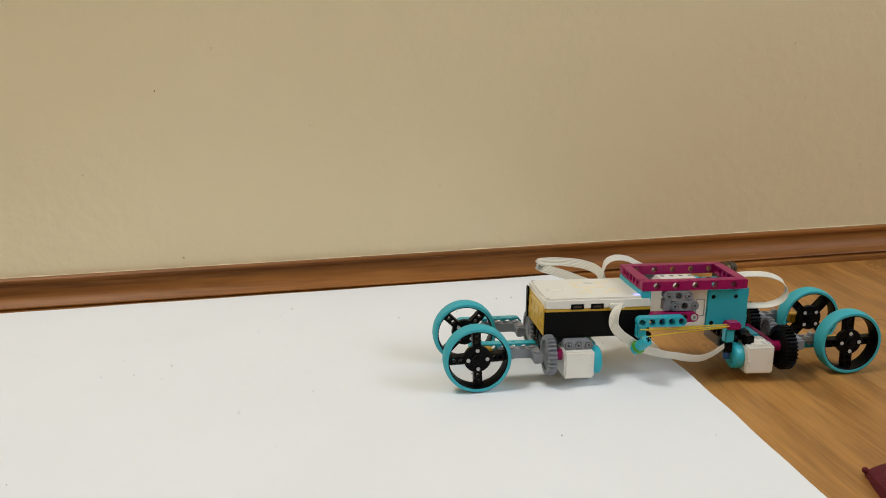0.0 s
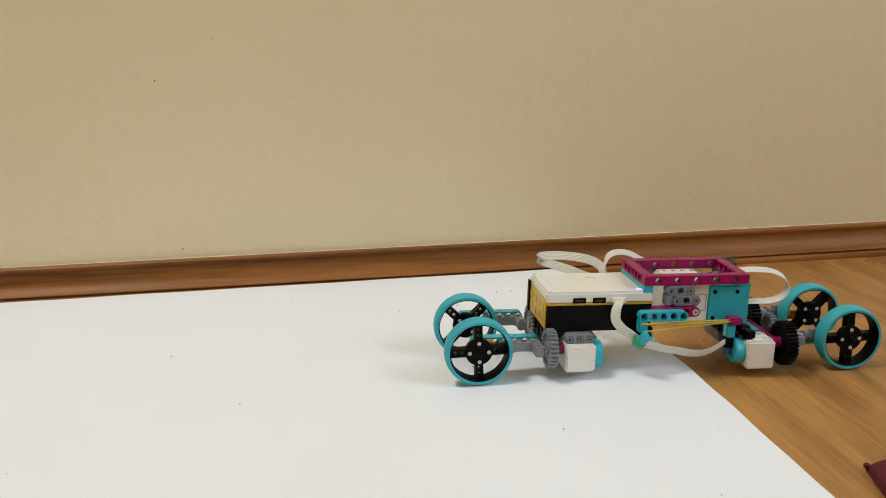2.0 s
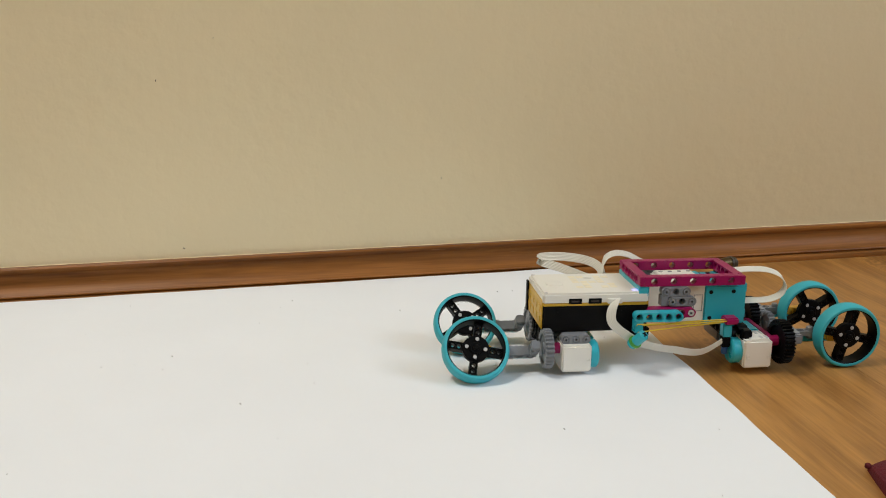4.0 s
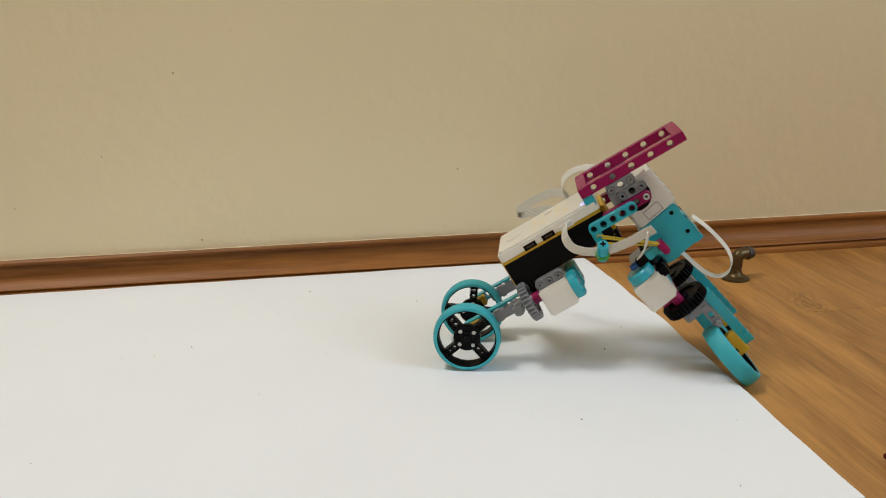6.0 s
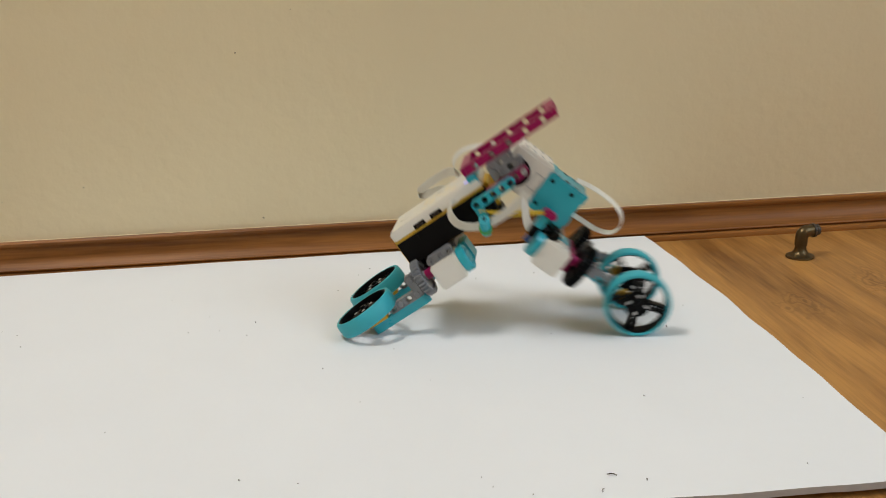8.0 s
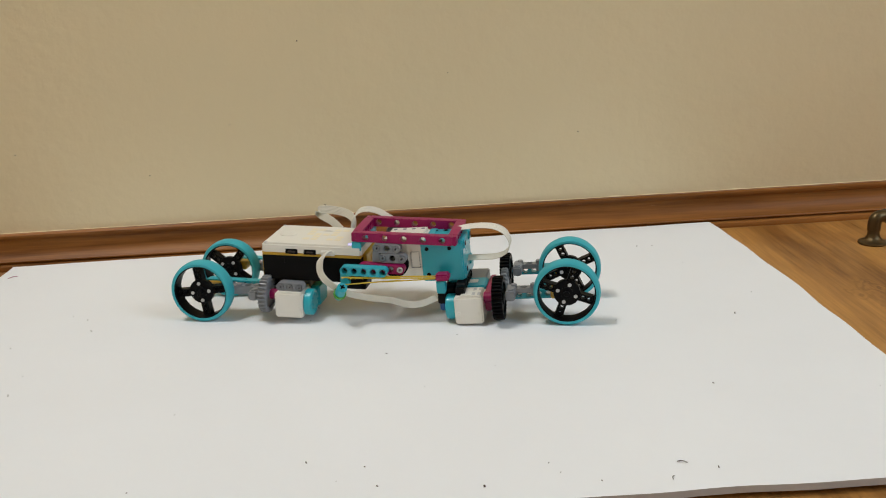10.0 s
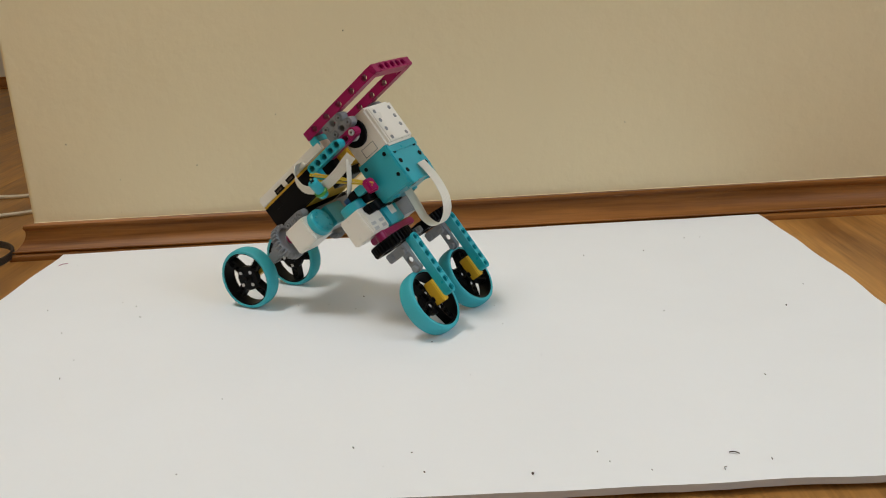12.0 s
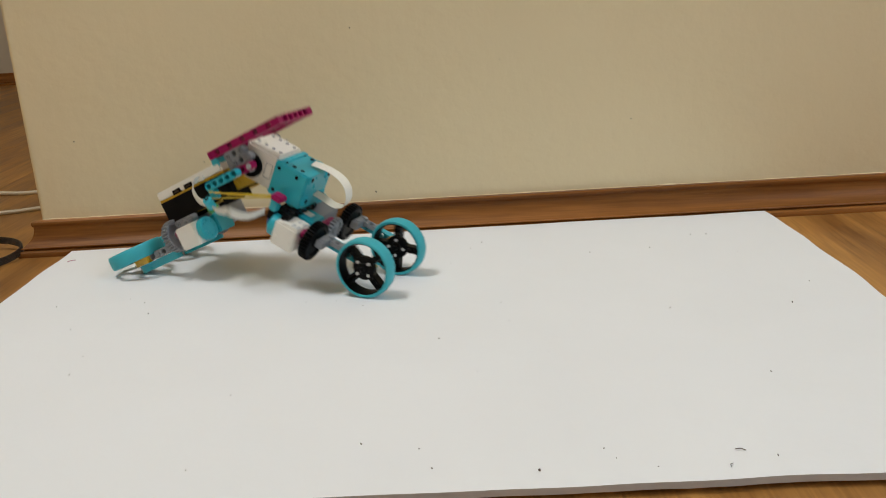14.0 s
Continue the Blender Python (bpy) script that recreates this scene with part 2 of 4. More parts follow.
def mm_box(x0, x1, y0, y1, z0, z1, bevel=0.7, bm=None, m=None, mi=0):
    k = 0.001
    return box(bm or bmesh.new(), x0 * k, x1 * k, y0 * k, y1 * k, z0 * k, z1 * k, bevel * k, m, mi)


TURN = {"z": Matrix(), "x": Matrix.Rotation(radians(90), 4, "Y"), "y": Matrix.Rotation(radians(90), 4, "X")}


def lathe(bm, profile, at, axis, n=32, mi=0, closed=False):
    """Turns a profile of (radius, height) pairs round an axis through at; millimetres."""
    m = Matrix.Translation(Vector(at) * 0.001) @ TURN[axis]
    rings = []
    for r, h in profile:
        rings.append([bm.verts.new(m @ (Vector((r * math.cos(2 * math.pi * i / n), r * math.sin(2 * math.pi * i / n), h)) * 0.001)) for i in range(n)])
    pairs = list(zip(rings, rings[1:])) + ([(rings[-1], rings[0])] if closed else [])
    for a, b in pairs:
        for i in range(n):
            f = bm.faces.new((a[i], a[(i + 1) % n], b[(i + 1) % n], b[i]))
            f.material_index = mi
    if not closed:
        for ring in (rings[0], rings[-1]):
            f = bm.faces.new(ring)
            f.material_index = mi
    return bm


def disc(bm, r, h0, h1, at, axis, n=28, mi=0, edge=0.5):
    return lathe(bm, [(r - edge, h0), (r, h0 + edge), (r, h1 - edge), (r - edge, h1)], at, axis, n, mi)


def liftarm(bm, n, m, rounded=True, pitch_mm=8.0, thick=7.6, high=7.6, hole=2.45, mi=0):
    """A beam of n modules along x with open pin holes along y, centred on its first hole, placed by m (millimetres)."""
    K, h, t, P = 16, high / 2, thick / 2, pitch_mm / 2
    def place(x, y, z):
        return bm.verts.new((m @ Vector((x, y, z))) * 0.001)
    for k in range(n):
        cx = k * pitch_mm
        outer = []
        for i in range(K):
            a = 2 * math.pi * i / K
            c, s = math.cos(a), math.sin(a)
            end = rounded and ((k == 0 and c < -0.01) or (k == n - 1 and c > 0.01))
            if end:
                outer.append((h * c, h * s))
            else:
                q = 1 / max(abs(c), abs(s))
                outer.append((P * max(-1, min(1, c * q)), h * max(-1, min(1, s * q))))
        loops = {}
        for key, y, rad in (("o0", -t, 0), ("o1", t, 0), ("c0", -t, 3.1), ("c1", t, 3.1), ("d0", -t + 0.8, 3.1), ("d1", t - 0.8, 3.1), ("i0", -t + 0.8, hole), ("i1", t - 0.8, hole)):
            pts = outer if key[0] == "o" else [(rad * math.cos(2 * math.pi * i / K), rad * math.sin(2 * math.pi * i / K)) for i in range(K)]
            loops[key] = [place(cx + px, y, pz) for px, pz in pts]
        for a, b in (("o0", "c0"), ("c0", "d0"), ("d0", "i0"), ("i0", "i1"), ("i1", "d1"), ("d1", "c1"), ("c1", "o1"), ("o1", "o0")):
            for i in range(K):
                j = (i + 1) % K
                if a == "o1":
                    x0, x1 = outer[i][0], outer[j][0]
                    if (k > 0 and x0 <= -P + 0.01 and x1 <= -P + 0.01) or (k < n - 1 and x0 >= P - 0.01 and x1 >= P - 0.01):
                        continue
                f = bm.faces.new((loops[a][i], loops[a][j], loops[b][j], loops[b][i]))
                f.material_index = mi
    return bm


def at_mm(x, y, z, rx=0, ry=0, rz=0):
    return Matrix.LocRotScale((x, y, z), Euler([radians(a) for a in (rx, ry, rz)]), None)


def gear(bm, r, x0, x1, teeth, at=(0, 0), mi=0):
    """A toothed gear round the x axis, its teeth standing out 2 mm."""
    n = teeth * 4
    rings = []
    for x, cut in ((x0, 0.8), (x0 + 1, 0.0), (x1 - 1, 0.0), (x1, 0.8)):
        ring = []
        for i in range(n):
            rr = (r if i % 4 in (0, 1) else r - 2.2) - cut
            a = 2 * math.pi * i / n
            ring.append(bm.verts.new(Vector((x, at[0] + rr * math.cos(a), at[1] + rr * math.sin(a))) * 0.001))
        rings.append(ring)
    for a, b in zip(rings, rings[1:]):
        for i in range(n):
            bm.faces.new((a[i], a[(i + 1) % n], b[(i + 1) % n], b[i])).material_index = mi
    for ring, x, s in ((rings[0], x0, 1), (rings[-1], x1, -1)):
        prev = ring
        for rr, dx in ((r * 0.74, 0.0), (r * 0.7, 1.4), (r * 0.3, 1.4), (r * 0.28, 0.0)):
            cur = [bm.verts.new(Vector((x + s * dx, at[0] + rr * math.cos(2 * math.pi * i / n), at[1] + rr * math.sin(2 * math.pi * i / n))) * 0.001) for i in range(n)]
            for i in range(n):
                bm.faces.new((prev[i], prev[(i + 1) % n], cur[(i + 1) % n], cur[i])).material_index = mi
            prev = cur
        bm.faces.new(prev).material_index = mi
    return bm


def smooth_line(points, steps=8):
    """Catmull-Rom through the points."""
    p = [Vector(q) for q in points]
    p = [2 * p[0] - p[1]] + p + [2 * p[-1] - p[-2]]
    out = []
    for i in range(1, len(p) - 2):
        for k in range(steps):
            u = k / steps
            out.append(0.5 * (2 * p[i] + (p[i + 1] - p[i - 1]) * u + (2 * p[i - 1] - 5 * p[i] + 4 * p[i + 1] - p[i + 2]) * u * u + (3 * p[i] - p[i - 1] - 3 * p[i + 1] + p[i + 2]) * u ** 3))
    return out + [p[-2]]


def ribbon(bm, points, across, width=6.0, thick=0.9):
    """A flat six-wire cable through the points (mm): across names its broad direction. Wires are ridges."""
    line = smooth_line(points)
    W = 6
    rows = []
    for i, q in enumerate(line):
        d = (line[min(i + 1, len(line) - 1)] - line[max(i - 1, 0)]).normalized()
        a = Vector(across)
        a = (a - d * a.dot(d)).normalized()
        nn = d.cross(a)
        prof = [(-width / 2 + width * k / (2 * W), thick / 2 * (1 if k % 2 else 0.45)) for k in range(2 * W + 1)]
        ring = [q + a * s + nn * h for s, h in prof] + [q + a * s - nn * h for s, h in reversed(prof)]
        rows.append([bm.verts.new(v * 0.001) for v in ring])
    n = len(rows[0])
    for r0, r1 in zip(rows, rows[1:]):
        for i in range(n):
            f = bm.faces.new((r0[i], r0[(i + 1) % n], r1[(i + 1) % n], r1[i]))
    bm.faces.new(rows[0])
    bm.faces.new(rows[-1])
    return bm


def rod(bm, points, r, n=10, steps=8):
    """A round cord through the points (mm)."""
    line = smooth_line(points, steps)
    rows = []
    up = Vector((0.13, 0.21, 0.97))
    for i, q in enumerate(line):
        d = (line[min(i + 1, len(line) - 1)] - line[max(i - 1, 0)]).normalized()
        a = d.cross(up).normalized()
        b = d.cross(a)
        rows.append([bm.verts.new((q + (a * math.cos(2 * math.pi * k / n) + b * math.sin(2 * math.pi * k / n)) * r) * 0.001) for k in range(n)])
    for r0, r1 in zip(rows, rows[1:]):
        for i in range(n):
            bm.faces.new((r0[i], r0[(i + 1) % n], r1[(i + 1) % n], r1[i]))
    bm.faces.new(rows[0])
    bm.faces.new(rows[-1])
    return bm


# ---- the room ----
RX0, RX1, RY0, RY1, RH = -1.7, 2.3, -2.6, 1.95, 2.5


def structure(name, bm, material, label, smooth=False):
    ob = part(name, bm, material, None, label, smooth)
    return tagged(ob, category="room", kind="structure")


structure("floor", box(bmesh.new(), RX0, RX1, RY0, RY1, -0.05, -0.004), mat("underlay", (0.03, 0.02, 0.012), 0.9), "oak laminate floor of long planks")
structure("ceiling", box(bmesh.new(), RX0, RX1, RY0, RY1, RH, RH + 0.1), CEIL, "plain white ceiling")
structure("wall_north", box(bmesh.new(), 0.0, RX1, 0.0, 0.14, -0.004, RH, 0.004), WALL, "beige oil-painted wall with small pits and specks", True)
structure("wall_far", box(bmesh.new(), RX0, RX1, RY1, RY1 + 0.1, -0.004, RH), FAR_WALL, "pale painted wall of the space behind")
structure("wall_west", box(bmesh.new(), RX0 - 0.1, RX0, RY0 - 0.1, RY1 + 0.1, -0.004, RH), WALL, "plain beige wall")
structure("wall_south", box(bmesh.new(), RX0, RX1, RY0 - 0.1, RY0, -0.004, RH), WALL, "plain beige wall behind the camera")
# the east wall has the window's opening
bm = bmesh.new()
for y0, y1, z0, z1 in ((RY0 - 0.1, -2.2, 0, RH), (-0.8, RY1 + 0.1, 0, RH), (-2.2, -0.8, 0, 0.8), (-2.2, -0.8, 2.2, RH)):
    box(bm, RX1, RX1 + 0.12, y0, y1, z0 - 0.004, z1)
structure("wall_east", bm, WALL, "plain beige wall with a window opening")


def skirting(name, x0, x1, y, facing, label, along="x"):
    """Moulded skirting: lip, hollow and foot bead."""
    prof = [(0.0, 0.0365), (0.0062, 0.0365), (0.0078, 0.0352), (0.0082, 0.033), (0.0076, 0.0312), (0.0066, 0.0298)]
    for k in range(9):
        a = k / 8
        prof.append((0.0066 + 0.0105 * a ** 2.1, 0.0296 - 0.0196 * a ** 0.85))
    prof += [(0.0186, 0.0099), (0.0191, 0.0091), (0.0186, 0.0083), (0.0168, 0.0078), (0.0168, 0.0068), (0.0200, 0.0063), (0.0215, 0.0052), (0.0222, 0.003), (0.0218, 0.0), (0.0, 0.0)]
    bm = bmesh.new()
    segs = max(2, int((x1 - x0) / 0.05))
    rows = []
    for i in range(segs + 1):
        x = x0 + (x1 - x0) * i / segs
        w = 0.0006 * noise.noise(Vector((x * 3, 0, 2)))
        rows.append([bm.verts.new((x + (-d if i == 0 and along == "m" else 0), y + facing * (d + w), z) if along != "y" else (y + facing * (d + w), x, z)) for d, z in prof])
    n = len(prof)
    for a, b in zip(rows, rows[1:]):
        for i in range(n):
            bm.faces.new((a[i], a[(i + 1) % n], b[(i + 1) % n], b[i]))
    bm.faces.new(rows[0])
    bm.faces.new(rows[-1])
    return structure(name, bm, SKIRT, label, True)


skirting("baseboard", 0.0, RX1, 0.0, -1, "varnished brown moulded wooden skirting along the wall", "m")
skirting("baseboard_end", 0.0225, 0.14, 0.0, -1, "varnished brown skirting round the wall's end", "y")
skirting("baseboard_far", RX0, RX1, RY1, -1, "brown wooden skirting of the space behind")

bm = bmesh.new()
bead = []
for i in range(461):
    x = 0.002 + i * 0.005
    h = 0.0001 + 0.0009 * max(0, noise.noise(Vector((x * 55, 3, 0)))) + 0.0006 * max(0, noise.noise(Vector((x * 210, 9, 0))))
    bead.append([bm.verts.new(q) for q in ((x, 0.0, 0.0368 + h * 1.5), (x, -0.0004 - h * 0.3, 0.0366 + h), (x, -0.0008 - h, 0.0366))])
for a, b in zip(bead, bead[1:]):
    for k in range(2):
        bm.faces.new((a[k], a[k + 1], b[k + 1], b[k]))
structure("trim", bm, WALL, "ragged dried paint line where wall meets skirting", True)

# ---- white foam board on the floor ----
def foam_board():
    bm = bmesh.new()
    nx, ny = 60, 42
    X0, X1, Y0, Y1 = 0.041, 0.789, -0.533, -0.0225
    top, low = [], []
    for j in range(ny + 1):
        rt, rl = [], []
        for i in range(nx + 1):
            u, v = i / nx, j / ny
            x, y = X0 + (X1 - X0) * u, Y0 + (Y1 - Y0) * v
            if i == nx:
                x += 0.0022 * noise.noise(Vector((3, v * 9, 0))) - 0.012 * max(0, (v - 0.45) / 0.55) ** 2
            if i == 0:
                x += 0.002 * noise.noise(Vector((7, v * 9, 0)))
            if j == 0:
                y += 0.002 * noise.noise(Vector((u * 12, 5, 0)))
            if j == ny:
                y += 0.0012 * noise.noise(Vector((u * 12, 8, 0))) - 0.001 - 0.007 * (1 - u) ** 2
            z = 0.008 + 0.0006 * noise.noise(Vector((x * 7, y * 7, 1)))
            rt.append(bm.verts.new((x, y, z)))
            # the cut edges stand a little off the floor
            rim = i in (0, nx) or j in (0, ny)
            rl.append(bm.verts.new((x, y, 0.0036 + 0.0004 * noise.noise(Vector((x * 60, y * 60, 4))) if rim else 0.0)))
        top.append(rt)
        low.append(rl)
    for j in range(ny):
        for i in range(nx):
            bm.faces.new((top[j][i], top[j][i + 1], top[j + 1][i + 1], top[j + 1][i]))
            bm.faces.new((low[j][i], low[j + 1][i], low[j + 1][i + 1], low[j][i + 1]))
    # the side faces take the darker grey
    for i in range(nx):
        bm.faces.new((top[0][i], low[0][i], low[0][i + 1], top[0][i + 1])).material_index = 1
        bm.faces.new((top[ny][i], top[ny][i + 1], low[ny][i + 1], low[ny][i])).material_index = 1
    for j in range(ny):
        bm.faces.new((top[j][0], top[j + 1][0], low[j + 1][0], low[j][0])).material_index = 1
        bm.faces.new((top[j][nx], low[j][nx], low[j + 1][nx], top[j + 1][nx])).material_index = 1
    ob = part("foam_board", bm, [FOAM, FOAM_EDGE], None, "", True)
    return tagged(ob, "white foam board with uneven cut edges lying on the floor", "board")


foam_board()


def crumbs(name, label, material, spots, size):
    bm = bmesh.new()
    for x, y, z, s, on_wall in spots:
        m = Matrix.Translation((x, y, z)) @ Euler((random.uniform(0, 6), random.uniform(0, 6), random.uniform(0, 6))).to_matrix().to_4x4()
        sc = Matrix.Diagonal((size * s * random.uniform(0.7, 1.7), size * s * 0.8, size * s * 0.5, 1))
        bmesh.ops.create_icosphere(bm, subdivisions=1, radius=1.0, matrix=m @ sc)
    return tagged(part(name, bm, material, None, label), category="dust", kind="stuff")


dark = [(0.5, -0.517, 0.009, 1.3, 0), (0.433, -0.488, 0.009, 0.9, 0), (0.441, -0.51, 0.009, 0.8, 0), (0.538, -0.497, 0.009, 0.7, 0), (0.564, -0.519, 0.009, 0.7, 0), (0.715, -0.288, 0.009, 0.9, 0), (0.621, -0.287, 0.009, 0.7, 0), (0.441, -0.325, 0.009, 0.6, 0), (0.326, -0.231, 0.009, 0.6, 0), (0.352, -0.232, 0.009, 0.6, 0), (0.3, -0.5, 0.009, 0.7, 0), (0.174, -0.358, 0.009, 0.8, 0), (0.171, -0.325, 0.009, 0.6, 0), (0.63, -0.513, 0.009, 0.8, 0)]
crumbs("board_grit", "dark crumbs scattered on the white board", GRIT, dark, 0.0008)
pale = [(random.uniform(0.06, 0.77), random.uniform(-0.52, -0.06), 0.0088, random.uniform(0.3, 0.9), 0) for _ in range(34)]
crumbs("board_dust", "fine grey dust on the white board", GREY_GRIT, pale, 0.0009)
specks = [(0.356, -0.0004, 0.22, 1.0, 1), (0.278, -0.0004, 0.139, 0.8, 1), (0.188, -0.0004, 0.09, 1.0, 1), (0.369, -0.0004, 0.047, 1.0, 1), (0.052, -0.0004, 0.12, 1.1, 1)]
specks += [(random.uniform(0.03, 1.15), -0.0003, random.uniform(0.04, 0.5), random.uniform(0.3, 0.7), 1) for _ in range(30)]
crumbs("wall_specks", "small dark specks and pits on the painted wall", GRIT, specks, 0.0009)


def splinter(x, y, turn, length):
    bm = rod(bmesh.new(), [(-length / 2, 0, 0), (0, 0.6, 0.4), (length / 2, 0, 0)], 0.32, 6)
    ob = part("splinter", bm, GRIT, None, "thin dark sliver lying on the white board")
    ob.matrix_world = pose(x, y, 0.0088, 0, 0, turn)
    return tagged(ob, category="sliver", group="slivers on the board")


splinter(0.612, -0.505, -20, 5.6)
splinter(0.603, -0.5205, 65, 3.6).data.materials[0] = GREY_GRIT
splinter(0.058, -0.071, 40, 9).data.materials[0] = mat("pink_pencil", (0.32, 0.06, 0.16), 0.8)


# ---- brass door stop ----
def door_stop(m):
    root = tagged(new("door_stop"), "aged brass door stop screwed to the wooden floor", "door stop")
    bm = bmesh.new()
    lathe(bm, [(13.5, 0), (14, 1), (13.6, 2.2), (11, 3.2), (8, 4.6), (6, 8), (5.2, 13), (5.2, 17)], (0, 0, 0), "z", 36)
    part("post", bm, BRASS, root, "", True)
    bm = bmesh.new()
    rod(bm, [(0, 0, 13), (0.1, 0, 19), (1.6, 0, 24.5), (6, 0, 26.5), (13, 0, 26.5)], 6.2, 20)
    part("elbow", bm, BRASS, root, "", True)
    bm = bmesh.new()
    lathe(bm, [(5.6, 0), (7.0, 0.4), (7.0, 3), (4.6, 3.3), (4.6, 4.2), (5.6, 4.8), (5.6, 7.4), (4.4, 8.6)], (11.5, 0, 26.5), "x", 28)
    part("buffer", bm, mat("dark_rubber_buffer", (0.06, 0.045, 0.03), 0.55), root, "dark rubber buffer", True)
    root.matrix_world = m
    return root


door_stop(pose(0.914, -0.105, 0.0, 0, 0, 12))


# ---- red cloth at the board's corner ----
def red_mat():
    root = tagged(new("floor_cushion"), "dark red woven floor cushion with a knotted corner", "cushion")
    bm = bmesh.new()
    n = 24
    grid = []
    for j in range(n + 1):
        row = []
        for i in range(n + 1):
            u, v = 0.5 - 0.5 * math.cos(math.pi * i / n), 0.5 - 0.5 * math.cos(math.pi * j / n)
            e = (4 * u * (1 - u) * 4 * v * (1 - v)) ** 0.3
            p, q = 2 * u - 1, 2 * v - 1
            px, py = p * math.sqrt(1 - 0.2 * q * q), q * math.sqrt(1 - 0.2 * p * p)
            row.append(bm.verts.new((0.15 * px + 0.1302, -0.15 * py - 0.1315, 0.002 + 0.018 * e + 0.001 * noise.noise(Vector((u * 9, v * 9, 0))))))
        grid.append(row)
    for j in range(n):
        for i in range(n):
            bm.faces.new((grid[j][i], grid[j][i + 1], grid[j + 1][i + 1], grid[j + 1][i]))
    r = bmesh.ops.extrude_face_region(bm, geom=bm.faces[:])
    for v in r["geom"]:
        if isinstance(v, bmesh.types.BMVert):
            v.co.z = 0.0
    part("cover", bm, RED_CLOTH, root, "", True)
    bm = bmesh.new()
    bmesh.ops.create_icosphere(bm, subdivisions=3, radius=0.0021, matrix=Matrix.Translation((-0.0046, 0.0013, 0.004)))
    for v in bm.verts:
        v.co += v.co.normalized() * 0.0005 * noise.noise(v.co * 900)
    part("corner_knot", bm, RED_CLOTH, root, "", True)
    root.matrix_world = pose(0.8388, -0.4862, 0.0, 0, 0, -3)


red_mat()


# ---- cords by the wall's end ----
def cord(points, r, name, label, material):
    return tagged(part(name, rod(bmesh.new(), points, r), material, None, label, True), category="cable")


cord([(-420, 330, 3), (-300, 300, 3), (-225, 318, 3), (-195, 305, 3), (-150, 300, 3), (-60, 330, 3), (60, 420, 3)], 2.8, "power_cord", "cream power cord lying on the floor", CORD)
cord([(-420, 150, 3), (-260, 165, 3), (-150, 182, 3), (-95, 200, 3), (0, 260, 3)], 2.8, "power_cord", "cream power cord lying on the floor", CORD)
bm = bmesh.new()
ring = [(-72 + 52 * math.cos(t), -22 + 42 * math.sin(t), 7 + 4 * math.sin(t)) for t in [2 * math.pi * k / 20 for k in range(21)]]
ribbon(bm, ring, (0, 0, 1), 8, 2.2)
tagged(part("strap_loop", bm, BAND, None, "dark flat strap lying in a loop on the floor", True), category="strap")

# ceiling lamp and window, which light the place
lamp = tagged(new("ceiling_lamp"), "square frosted ceiling lamp", "lamp")
part("diffuser", box(bmesh.new(), -0.57, -0.03, -0.72, -0.18, 2.34, 2.42, 0.02), LAMP, lamp)
part("base", box(bmesh.new(), -0.5, -0.1, -0.65, -0.25, 2.42, 2.5, 0.01), CEIL, lamp)
win = tagged(new("window_1"), "white framed window in the side wall", "window", kind="structure")
for y0, y1, z0, z1 in ((-2.2, -2.14, 0.8, 2.2), (-0.86, -0.8, 0.8, 2.2), (-2.14, -0.86, 0.8, 0.86), (-2.14, -0.86, 2.14, 2.2)):
    part("window_frame", box(bmesh.new(), RX1 + 0.03, RX1 + 0.09, y0, y1, z0, z1, 0.005), WHITE, win)

# ---- the walking robot ----
# millimetres of the kit: the lift joint, the legs' turning axes at the front and the back, the kit's size against its nominal one
PVX, PVZ = 161.3, 50.7
AXY, AXZ, FRONT = 31.4, 21.9, -5.5
BASE, REARZ = 302.3, 25.4
KIT = 0.978
WHEEL = 0.957

robot = tagged(new("walking_robot"), "inchworm toy robot of turquoise, magenta and white building-kit parts", "toy robot")


